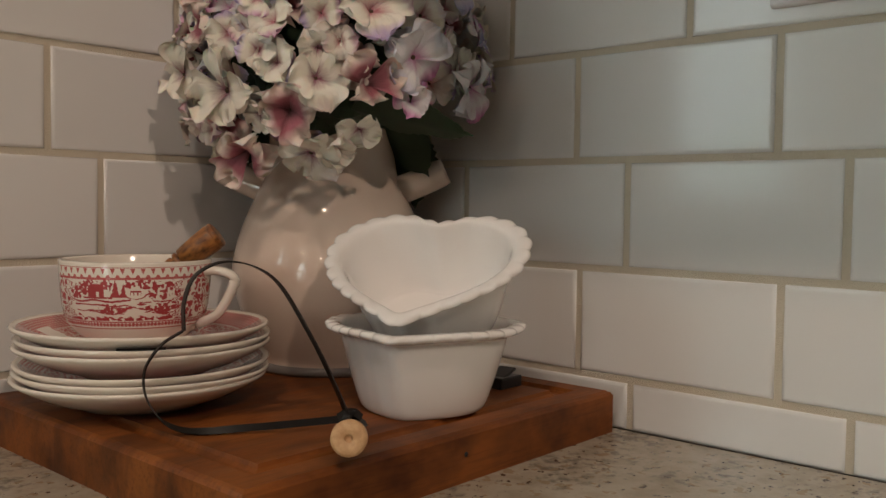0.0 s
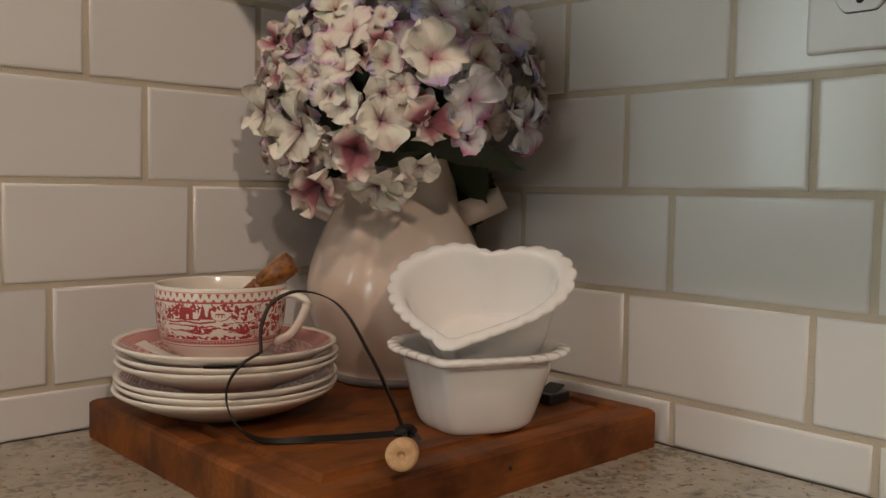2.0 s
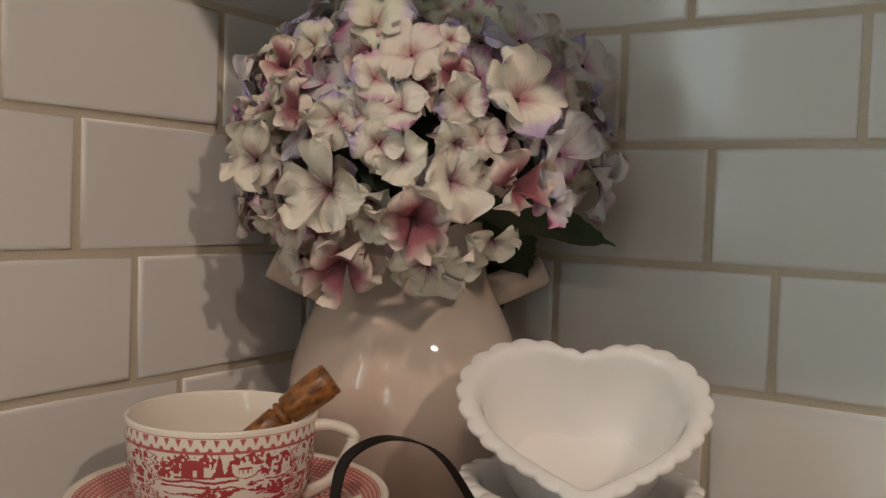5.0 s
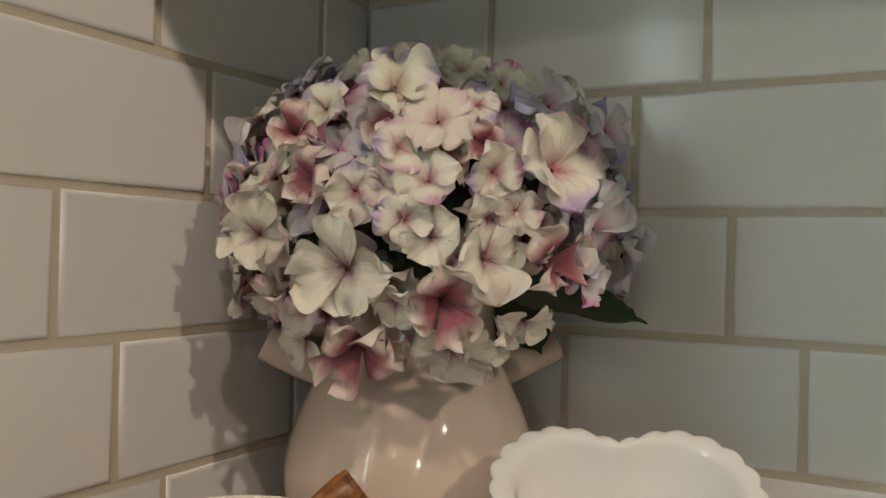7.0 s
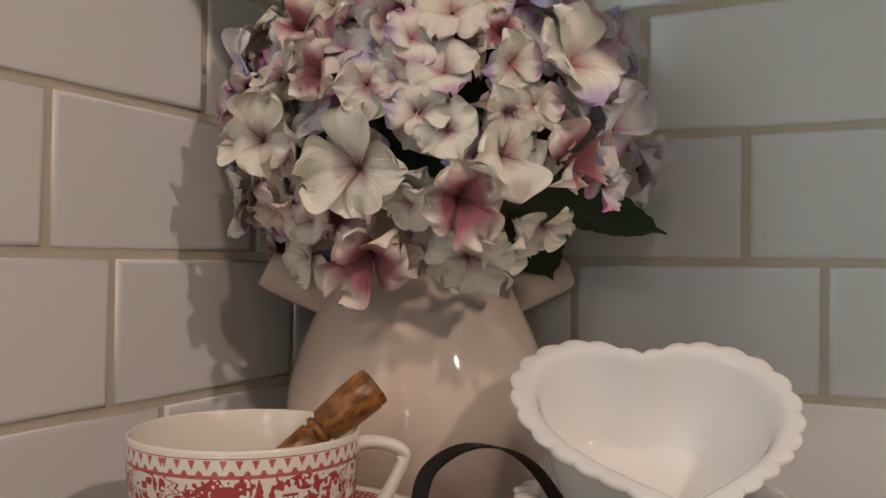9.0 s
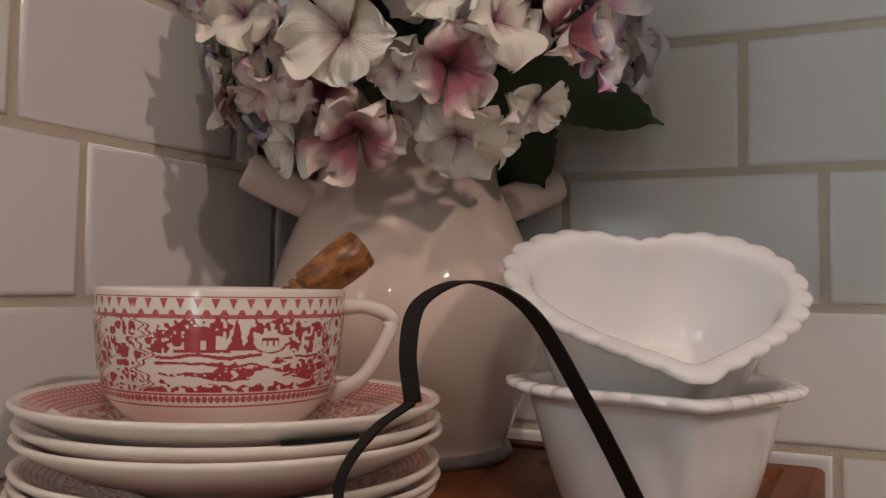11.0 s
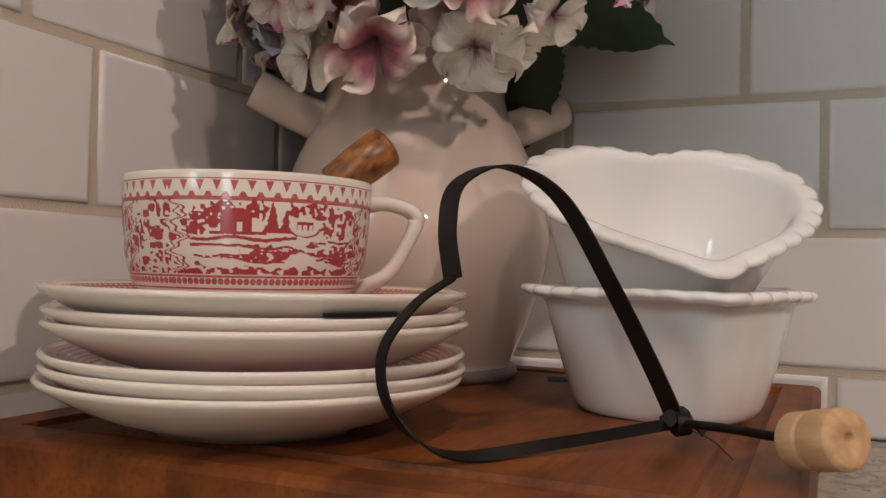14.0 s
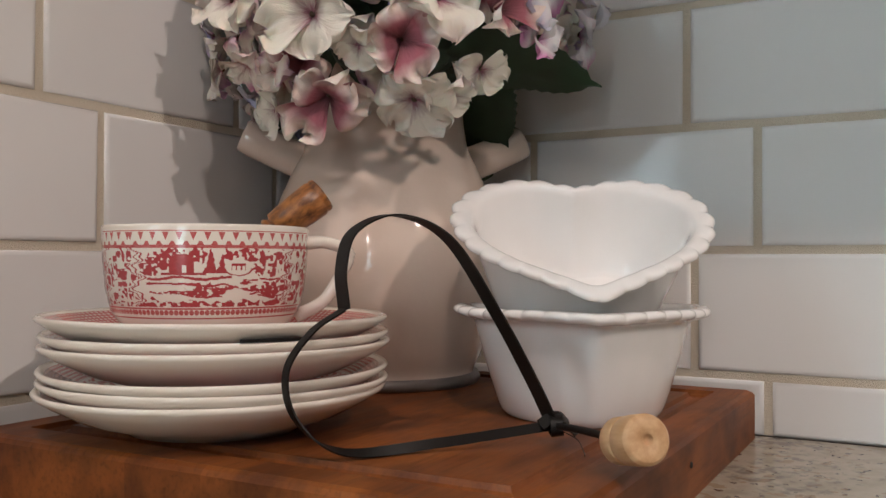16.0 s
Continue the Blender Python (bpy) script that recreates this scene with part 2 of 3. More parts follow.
SEED = m_plain("olive_flower_eye", (0.10, 0.055, 0.028), 0.7, 0.3, 500)
PETALS = {
    "cream": m_petal("cream_petal", (0.22, 0.05, 0.10), (0.80, 0.765, 0.675), (0.78, 0.74, 0.68), second=(0.74, 0.66, 0.62)),
    "violet": m_petal("cream_petal_with_violet_edge", (0.42, 0.12, 0.17), (0.79, 0.75, 0.67), (0.50, 0.39, 0.64), second=(0.62, 0.36, 0.52)),
    "pale": m_petal("pale_pink_petal", (0.45, 0.16, 0.18), (0.76, 0.69, 0.62), (0.64, 0.42, 0.52)),
    "rose": m_petal("rose_petal", (0.10, 0.010, 0.025), (0.33, 0.075, 0.115), (0.78, 0.68, 0.62), 0.42, True),
    "green": m_petal("green_white_petal", (0.40, 0.24, 0.20), (0.72, 0.73, 0.61), (0.60, 0.52, 0.66)),
    "blue": m_petal("lavender_petal", (0.50, 0.20, 0.40), (0.70, 0.68, 0.72), (0.41, 0.40, 0.68), 0.45, second=(0.58, 0.22, 0.46)),
}

# ---- mesh helpers ----


def mesh_of(name, verts, faces, material, smooth=True, uvs=None):
    me = bpy.data.meshes.new(name)
    me.from_pydata(verts, [], faces)
    me.materials.append(material)
    if smooth:
        me.polygons.foreach_set("use_smooth", [True] * len(me.polygons))
    if uvs:
        layer = me.uv_layers.new(name="UVMap")
        for loop in me.loops:
            layer.data[loop.index].uv = uvs[loop.vertex_index]
    me.update()
    return me


def part(name, me, parent, m=None, label=""):
    ob = new(name, me)
    ob.parent = parent
    if m is not None:
        ob.matrix_basis = m
    return tagged(ob, label)


def thing(name, m, label, category, group="", kind=""):
    ob = new(name)
    ob.empty_display_size = 0.01
    ob.matrix_basis = m
    return tagged(ob, label, category, group, kind)


def box(x0, x1, y0, y1, z0, z1, material, bevel=0.0, name="box", segments=3):
    bm = bmesh.new()
    bmesh.ops.create_cube(bm, size=1)
    for v in bm.verts:
        v.co = ((x0 + x1) / 2 + v.co.x * (x1 - x0), (y0 + y1) / 2 + v.co.y * (y1 - y0), (z0 + z1) / 2 + v.co.z * (z1 - z0))
    if bevel:
        bmesh.ops.bevel(bm, geom=list(bm.edges), offset=bevel, segments=segments, profile=0.5, affect="EDGES")
    me = bpy.data.meshes.new(name)
    bm.to_mesh(me)
    bm.free()
    me.materials.append(material)
    return me


def spun(profile, material, steps=64, name="spun"):
    """A closed turned body from rows of radius and height."""
    verts, faces = [], []
    for r, z in profile:
        for i in range(steps):
            a = 2 * math.pi * i / steps
            verts.append((r * math.cos(a), r * math.sin(a), z))
    rows = len(profile)
    for j in range(rows - 1):
        for i in range(steps):
            k = (i + 1) % steps
            faces.append((j * steps + i, j * steps + k, (j + 1) * steps + k, (j + 1) * steps + i))
    if profile[0][0] > 1e-6:
        faces.append(tuple(reversed(range(steps))))
    if profile[-1][0] > 1e-6:
        faces.append(tuple(range((rows - 1) * steps, rows * steps)))
    return mesh_of(name, verts, faces, material)


def curve_points(points, steps):
    """A smooth run through the points (Catmull-Rom)."""
    p = [Vector(q) for q in points]
    p = [2 * p[0] - p[1], *p, 2 * p[-1] - p[-2]]
    out = []
    for i in range(1, len(p) - 2):
        for s in range(steps):
            t = s / steps
            a, b, c, d = p[i - 1], p[i], p[i + 1], p[i + 2]
            out.append(0.5 * (2 * b + (c - a) * t + (2 * a - 5 * b + 4 * c - d) * t * t + (3 * b - a - 3 * c + d) * t**3))
    return [*out, p[-2]]


def tube(points, radii, material, sides=12, steps=8, name="tube", flat=1.0):
    run = curve_points(points, steps)
    n = len(run)
    rr = np.interp(np.linspace(0, 1, n), np.linspace(0, 1, len(radii)), radii)
    verts, faces = [], []
    for i, q in enumerate(run):
        d = (run[min(i + 1, n - 1)] - run[max(i - 1, 0)]).normalized()
        side = d.cross(Vector((0.13, 0.2, 1))).normalized()
        up = side.cross(d)
        for k in range(sides):
            a = 2 * math.pi * k / sides
            verts.append(tuple(q + side * math.cos(a) * rr[i] * flat + up * math.sin(a) * rr[i]))
    for i in range(n - 1):
        for k in range(sides):
            j = (k + 1) % sides
            faces.append((i * sides + k, i * sides + j, (i + 1) * sides + j, (i + 1) * sides + k))
    faces += [tuple(reversed(range(sides))), tuple(range((n - 1) * sides, n * sides))]
    return mesh_of(name, verts, faces, material)


# ---- the room ----
PITCH, COURSE, LINE, GAP = 0.1515, 0.0794, 0.036, 0.0050
WINDOW = (-1.36, -0.69, 0.16, 1.30)
# opening added in the unseen far wall, to let cool fill in
FILL_OPENING = (-1.85, -1.10, -0.30, 1.20)
wall_left = tagged(new("wall_left", box(WINDOW[1], 0.11, 0.0002, 0.10, -0.9, 1.5, GROUT)), "wall of white glazed subway tiles with beige sanded grout", "wall", kind="structure")
wall_right = tagged(new("wall_right", box(0.0002, 0.10, -5.0, 0.0001, -0.9, 1.5, GROUT)), "wall of white glazed subway tiles with beige sanded grout", "wall", kind="structure")
# unseen closing walls: white ones add reflected light, dark ones cut fill
for nm, a in (("wall_below_window", (WINDOW[0], WINDOW[1], 0.002, 0.10, -0.9, WINDOW[2])), ("wall_above_window", (WINDOW[0], WINDOW[1], 0.002, 0.10, WINDOW[3], 1.5)), ("wall_beyond_window", (-5.0, WINDOW[0], 0.002, 0.10, -0.9, 1.5)), ("wall_far", (-5.1, -5.0, -5.0, FILL_OPENING[0], -0.9, 1.5)), ("wall_far", (-5.1, -5.0, FILL_OPENING[1], 0.10, -0.9, 1.5)), ("wall_above_window", (-5.1, -5.0, FILL_OPENING[0], FILL_OPENING[1], FILL_OPENING[3], 1.5)), ("wall_below_window", (-5.1, -5.0, FILL_OPENING[0], FILL_OPENING[1], -0.9, FILL_OPENING[2])), ("wall_behind", (-5.1, 0.10, -5.1, -5.0, -0.9, 1.5))):
    tagged(new(nm, box(*a, BRIGHT_BOUNCE_PAINT if nm in ("wall_beyond_window", "wall_above_window") else LOW_BOUNCE_PAINT)), "plain unseen plaster wall, paint toned for bounce light", "wall", kind="structure")
tagged(new("ceiling", box(-5.1, 0.1, -5.1, 0.1, 1.5, 1.6, LOW_BOUNCE_PAINT)), "plain painted ceiling", "ceiling", kind="structure")
tagged(new("floor", box(-5.1, 0.1, -5.1, 0.1, -1.0, -0.9, FLOORING)), "brown wooden floor", "floor", kind="structure")
FW = 0.022
for nm, (x0, x1, z0, z1) in (("window_1", WINDOW),):
    win = tagged(new(nm, None), "white framed kitchen window with daylight behind", "window", kind="structure")
    for a in ((x0, x1, z0, z0 + FW), (x0, x1, z1 - FW, z1), (x0, x0 + FW, z0 + FW, z1 - FW), (x1 - FW, x1, z0 + FW, z1 - FW), (x0 + FW, x1 - FW, (z0 + z1) / 2, (z0 + z1) / 2 + 0.02)):
        part("window_frame", box(a[0], a[1], 0.05, 0.08, a[2], a[3], PLASTIC, 0.004), win)
# unseen door, added to brighten the right wall from the front
win = tagged(new("fill_door", None), "unseen glass door added for cool light on the right wall", "window", kind="structure")
for a in ((-1.85, -1.10, -0.30, -0.26), (-1.85, -1.10, 1.16, 1.20), (-1.85, -1.81, -0.26, 1.16), (-1.14, -1.10, -0.26, 1.16)):
    part("window_frame", box(-5.08, -5.04, a[0], a[1], a[2], a[3], PLASTIC, 0.004), win)
n = Nodes("daylight_garden")
garden = n.ramp(n.noise(n.coords(), 3.0, 5, 0.6), (0.35, (0.20, 0.36, 0.25)), (0.55, (0.82, 0.95, 0.90)), (0.8, (0.92, 1.0, 0.96)))
n.set(Base_Color=(0, 0, 0, 1), Emission_Color=garden, Emission_Strength=5.0)
tagged(new("backdrop", box(-6.19, 0.8, 1.2, 1.21, -0.6, 2.8, n.mat)), "bright garden and sky outside the window", "backdrop", kind="structure")
# emitter that feeds the added door
tagged(new("backdrop", box(-6.21, -6.2, -5.0, 1.19, -0.8, 2.4, n.mat)), "glowing sheet behind the added glass door", "backdrop", kind="structure")
tagged(new("upper_cabinet", box(-0.305, -0.002, -2.2, -0.004, 0.488, 1.30, CABINET, 0.002)), "painted upper cabinet hung on the tiled wall", "cabinet", kind="structure")
tagged(new("countertop", box(-0.64, 0.0, -3.19, 0.0, -0.03, 0.0, GRANITE, 0.003)), "beige granite countertop with dark brown speckles", "countertop", kind="structure")
tagged(new("countertop", box(-3.19, -0.642, -0.64, 0.0, -0.03, 0.0, GRANITE, 0.003)), "beige granite countertop with dark brown speckles", "countertop", kind="structure")
tagged(new("base_cabinet", box(-0.60, -0.01, -3.18, -0.01, -0.9, -0.031, CABINET)), "plain painted base cabinet under the counter", "cabinet", kind="structure")
tagged(new("base_cabinet", box(-3.18, -0.605, -0.60, -0.01, -0.9, -0.031, CABINET)), "plain painted base cabinet under the counter", "cabinet", kind="structure")

for nm, a in (("trim", (-0.0030, -0.0022, -1.6, -0.003, 0.0, 0.0006)), ("trim", (-0.69, -0.004, -0.0030, -0.0022, 0.0, 0.0006))):
    tagged(new(nm, box(*a, SLOT)), "thin dark crack between counter and tiles", "trim", kind="structure")

# ---- things on the counter ----
# cutting board, of glued strips
BX0, BX1, BY0, BY1, BZ = -0.331, -0.014, -0.318, -0.026, 0.030
board = thing("cutting_board", pose(0, 0, 0), "thick oiled butcher-block cutting board with a juice groove", "cutting board")
STRIPS = 8


def groove(x, y):
    """How far the top lies below its level: the juice groove and the eased outer edge."""
    inset = min(x - BX0, BX1 - x, y - BY0, BY1 - y)
    ease = 0.0030 * max(0.0, 1 - inset / 0.004) ** 2
    return ease + 0.0042 * max(0.0, 1 - ((inset - 0.026) / 0.0065) ** 2) ** 0.5 if abs(inset - 0.026) < 0.0065 else ease


def strip(y0, y1, seed):
    cuts = (0.0, 0.0015, 0.004, 0.0195, 0.0205, 0.023, 0.026, 0.029, 0.0315, 0.0325, 0.036)
    xs = sorted([BX0 + c for c in cuts] + [BX1 - c for c in cuts] + [BX0 + 0.06 * k for k in range(1, 5)])
    ys = sorted({y0, y1, *(v for c in cuts for v in (BY0 + c, BY1 - c) if y0 < v < y1)})
    verts, faces = [], []
    for x in xs:
        for y in ys:
            verts.append((x, y, BZ - groove(x, y)))
    ny, top = len(ys), len(xs) * len(ys)
    for i in range(len(xs) - 1):
        for j in range(ny - 1):
            faces.append((i * ny + j, (i + 1) * ny + j, (i + 1) * ny + j + 1, i * ny + j + 1))
    rim = [i * ny for i in range(len(xs))] + [(len(xs) - 1) * ny + j for j in range(1, ny)] + [i * ny + ny - 1 for i in range(len(xs) - 2, -1, -1)] + [j for j in range(ny - 2, 0, -1)]
    for k in rim:
        x, y, _ = verts[k]
        verts.append((x, y, 0.0))
    n = len(rim)
    for k in range(n):
        faces.append((rim[k], top + k, top + (k + 1) % n, rim[(k + 1) % n]))
    faces.append(tuple(top + k for k in reversed(range(n))))
    return mesh_of("plank", verts, faces, BOARD, False)


edges = [BY0 + (BY1 - BY0) * f for f in (0, 0.135, 0.255, 0.39, 0.50, 0.64, 0.755, 0.88, 1.0)]
for i in range(STRIPS):
    part("plank", strip(edges[i], edges[i + 1], i), board)
part("knot_hole", spun([(0.0, 0.0), (0.0016, 0.0), (0.0013, 0.0006), (0.0, 0.0008)], SLOT, 10), board, pose(-0.176, BY0 - 0.0002, 0.0165, 90, 0, 0))

# vase
VX, VY = -0.090, -0.100
vase = thing("vase", pose(VX, VY, BZ), "beige glazed stoneware vase with two stub handles", "vase")
prof = [(0.0, 0.001), (0.052, 0.001), (0.058, 0.010), (0.066, 0.028), (0.074, 0.050), (0.0785, 0.072), (0.077, 0.092), (0.070, 0.115), (0.061, 0.135), (0.054, 0.150), (0.051, 0.165), (0.050, 0.185), (0.053, 0.200), (0.0505, 0.201), (0.047, 0.185), (0.047, 0.160), (0.0, 0.150)]
part("body", spun([(p.x, p.z) for p in curve_points([(r, 0, z) for r, z in prof], 4)], VASE, 96), vase)
part("foot", spun([(0.0, 0.0), (0.060, 0.0), (0.062, 0.003), (0.060, 0.007), (0.0, 0.007)], FOOT, 64), vase, None, "grey unglazed foot ring")
for s in (1, -1):
    d = Vector((0.625, -0.78, 0)) * s
    hm = tube([tuple(d * 0.046 + Vector((0, 0, 0.138))), tuple(d * 0.070 + Vector((0, 0, 0.148))), tuple(d * 0.0915 + Vector((0, 0, 0.158)))], [0.0145, 0.0125, 0.0117, 0.0115, 0.0115, 0.0115, 0.0114, 0.0114, 0.0114, 0.0106], VASE, 24, 10)
    part("handle", hm, vase)

# saucers
SX, SY = -0.2665, -0.1205
sp = [(0.0, 0.0), (0.041, 0.0), (0.044, 0.002), (0.060, 0.007), (0.072, 0.0135), (0.0785, 0.0177), (0.0793, 0.0193), (0.0783, 0.0203), (0.0762, 0.0196), (0.068, 0.0150), (0.057, 0.0098), (0.045, 0.0055), (0.037, 0.0048), (0.0, 0.0048)]
dish = spun(sp, SAUCER, 96)
foot_ring = spun([(0.030, 0.0), (0.0345, -0.0008), (0.0365, 0.0), (0.0360, 0.0012), (0.030, 0.0012)], GLAZE, 64)
for i, (z, dx, dy, tilt) in enumerate(((0.0308, -0.001, 0.001, 0), (0.0347, 0.0, 0.0, 0.4), (0.0400, 0.001, 0.001, -0.4), (0.0510, 0.0, -0.001, 0.3), (0.0555, 0.002, 0.001, 0), (0.0630, -0.001, 0.0, -0.3))):
    s = thing("saucer", pose(SX + dx, SY + dy, z, tilt, tilt, 40 * i), "cream saucer with red transfer print in a stack", "saucer", "stack of saucers")
    part("dish", dish, s)
    part("foot_ring", foot_ring, s)

# cup
cup = thing("teacup", pose(-0.2692, -0.1155, 0.0685, 0, 0, 0), "cream teacup with red transfer-printed landscape", "teacup")
cp = [(0.0, 0.002), (0.022, 0.002), (0.024, 0.0), (0.027, 0.0), (0.029, 0.003), (0.037, 0.009), (0.0425, 0.016), (0.0450, 0.026), (0.0463, 0.040), (0.0470, 0.0535), (0.0468, 0.0548), (0.0458, 0.0550), (0.0450, 0.0538), (0.0440, 0.040), (0.0425, 0.026), (0.0400, 0.017), (0.033, 0.010), (0.024, 0.0055), (0.0, 0.005)]
part("body", spun(cp, CUP, 96), cup)


def lattice(u, z, size, seed):
    """Smooth noise from 0 to 1 over arrays of millimetres."""
    table = np.random.RandomState(seed).rand(64, 64)
    a, c = u / size, z / size
    i, j = np.floor(a).astype(int), np.floor(c).astype(int)
    f, g = a - i, c - j
    f, g = f * f * (3 - 2 * f), g * g * (3 - 2 * g)
    t = lambda p, q: table[p % 64, q % 64]  # noqa: E731
    return (t(i, j) * (1 - f) + t(i + 1, j) * f) * (1 - g) + (t(i, j + 1) * (1 - f) + t(i + 1, j + 1) * f) * g


def print_mask(u, z, seed):
    """Where one printed panel holds ink: u from its middle, z above the cup's foot, in millimetres."""
    rnd = random.Random(seed)
    jag = lattice(u, z, 1.3, seed) - 0.5
    fleck = lattice(u, z, 1.15, seed + 1)
    patch = lattice(u, z, 2.4, seed + 2)
    ink = np.zeros(u.shape, bool)
    # woods on both banks: bushes, pines and tall crowns with pale trunks
    bushes = [(-25, 35.5, 4.0, 4.0), (-20.5, 38.8, 4.6, 3.6), (-16, 41.0, 3.4, 2.6), (-7.5, 40.5, 3.6, 3.0), (12.5, 41.0, 4.6, 2.6), (4.5, 40.8, 3.0, 2.6)]
    bushes += [(x, rnd.uniform(36, 40.5), rnd.uniform(2.4, 3.8), rnd.uniform(3.0, 4.8)) for x in (16, 19, 22, 25, 28)]
    for x, level, w, h in bushes:
        ink |= ((u - x) / w) ** 2 + ((z - level) / h) ** 2 < 1 + 1.9 * jag
    ink &= fleck < 0.70
    for x, top, w in ((-2.5, 43.5, 2.6), (1.6, 42.0, 2.2), (-11.5, 43.0, 1.8), (10.0, 43.6, 2.0)):
        ink |= (np.abs(u - x) < w * (top - z) / (top - 33) + 0.9 * jag) & (z > 33.5) & (z < top)
    for x in (18.4, 23.6, 26.6):
        ink &= ~((np.abs(u - x - 0.05 * (z - 32)) < 0.55) & (z < 39) & (z > 29))
    # a dark cottage, and a pale house in a clearing
    cottage = (np.abs(u + 12.5) < 4.4) & (z > 33.6) & (z < 38.2)
    roof = (z >= 38.2) & (z < 41.2) & (np.abs(u + 12.5) < 5.0 * (1 - (z - 38.2) / 5.0))
    door = (np.abs(u + 11.6) < 0.8) & (z > 33.6) & (z < 36.8)
    ink = ((ink | cottage | roof) & ~door) | (np.abs(z - 33.2) < 0.45) & (np.abs(u + 12) < 8)
    glade = ((u - 7.5) / 5.2) ** 2 + ((z - 35.8) / 3.4) ** 2
    ink = (ink & ~(glade < 1)) | (np.abs(glade - 1) < 0.16) & (z < 35.5)
    ink |= (np.abs(u - 7.5) < 2.6) & (np.abs(z - 37.0) < 0.5) | (np.abs((u - 7.5) % 1.8 - 0.9) < 0.3) & (np.abs(u - 7.5) < 2.6) & (z > 34.6) & (z < 36.6)
    # the river: pale, with broken ripples and a low bank
    ink &= ~((z < 32.4 + 1.2 * jag) & (z > 23.5) & (u < 15))
    for k in range(13):
        level, a, c = rnd.uniform(23.5, 31.0), rnd.uniform(-28, 16), rnd.uniform(6, 16)
        ink |= (np.abs(z - level - 0.35 * np.sin(u * 0.5 + k) - 0.5 * jag) < 0.36) & (u > a) & (u < a + c) & (fleck > 0.22)
    ink |= (np.abs(z - 31.4 - 0.5 * np.sin(u * 0.35) - 0.4 * jag) < 0.55) & (u > -27) & (u < 5)
    ink |= (np.abs(z - 29.2 - 0.4 * jag) < 0.40) & (u > -26) & (u < -6)
    ink |= (z < 31.5 - 0.22 * (28 - u) + 2 * jag) & (z > 25.5) & (u > 12) & (fleck < 0.6)
    # boats and the near bank
    for x, level, w in ((-5, 26.0, 8.0), (10.5, 29.4, 2.4), (21, 25.4, 4.6)):
        hull = (((u - x) / w) ** 2 + ((z - level) / (w * 0.34)) ** 2 < 1) & (z < level + 0.3)
        load = (((u - x + 0.5) / (w * 0.62)) ** 2 + ((z - level) / (w * 0.46)) ** 2 < 1 + 2.4 * jag) & (z >= level)
        ink |= (hull | load) & (fleck < 0.80)
    ink |= (z < 20.9 + 3.4 * (patch - 0.35) + 0.05 * np.abs(u)) & (fleck < 0.66)
    # scrolled frame and the leafy field outside it
    side = 29.5 + 2.2 * np.sin(z * 0.75) + 1.1 * np.sin(z * 1.9 + 1)
    ink &= np.abs(u) < side - 1.0
    ink |= np.abs(np.abs(u) - side) < 0.45
    ink |= np.abs(np.abs(u) - side - 2.0 - 0.8 * np.sin(z * 1.3)) < 0.30
    ink |= (np.abs(u) > side + 2.6) & (np.abs(lattice(u, z, 2.6, seed + 3) - 0.5) + 0.12 * jag > 0.15) & (fleck < 0.7)
    return ink & (z > 19.6) & (z < 45.2)


def cup_print():
    step = 0.26
    u = np.arange(-48.0, 48.0, step)
    z = np.arange(19.4, 45.4, step)
    verts, faces = [], []
    heights, radii = (0.016, 0.026, 0.040, 0.0535), (0.0425, 0.0450, 0.0463, 0.0470)
    for k, middle in enumerate((229, 349, 109)):
        uu, zz = np.meshgrid(u, z, indexing="ij")
        mask = print_mask(uu / 1.18, 19.4 + (zz - 19.4) * 0.97, 11 + 7 * k)
        for i, j in np.argwhere(mask):
            n0 = len(verts)
            for du, dz in ((0, 0), (1, 0), (1, 1), (0, 1)):
                h = (z[j] + dz * step) / 1000
                r = float(np.interp(h, heights, radii)) + 0.00007
                a = radians(middle) + (u[i] + du * step) / 45.8
                verts.append((r * math.cos(a), r * math.sin(a), h))
            faces.append((n0, n0 + 1, n0 + 2, n0 + 3))
    return mesh_of("print", verts, faces, INK, False)


part("print", cup_print(), cup, None, "red transfer-printed river landscape")
hd = Vector((0.58, -0.81, 0))
part("handle", tube([tuple(hd * r + Vector((0, 0, z))) for r, z in ((0.044, 0.0475), (0.055, 0.0480), (0.0655, 0.0435), (0.0625, 0.033), (0.054, 0.020), (0.041, 0.013))], [0.0036, 0.0029, 0.0031, 0.0029, 0.0029, 0.0034], GLAZE, 12, 6, flat=1.25), cup)

# bowls


def heart_radius(phi):
    a = abs((phi + math.pi) % (2 * math.pi) - math.pi) / math.pi * 180
    v = np.interp(a, (0, 12, 25, 40, 55, 70, 90, 110, 130, 150, 165, 174, 180), (0.0425, 0.0475, 0.0585, 0.0655, 0.0682, 0.0680, 0.0640, 0.0588, 0.0552, 0.0548, 0.0582, 0.0630, 0.0680))
    return float(v)


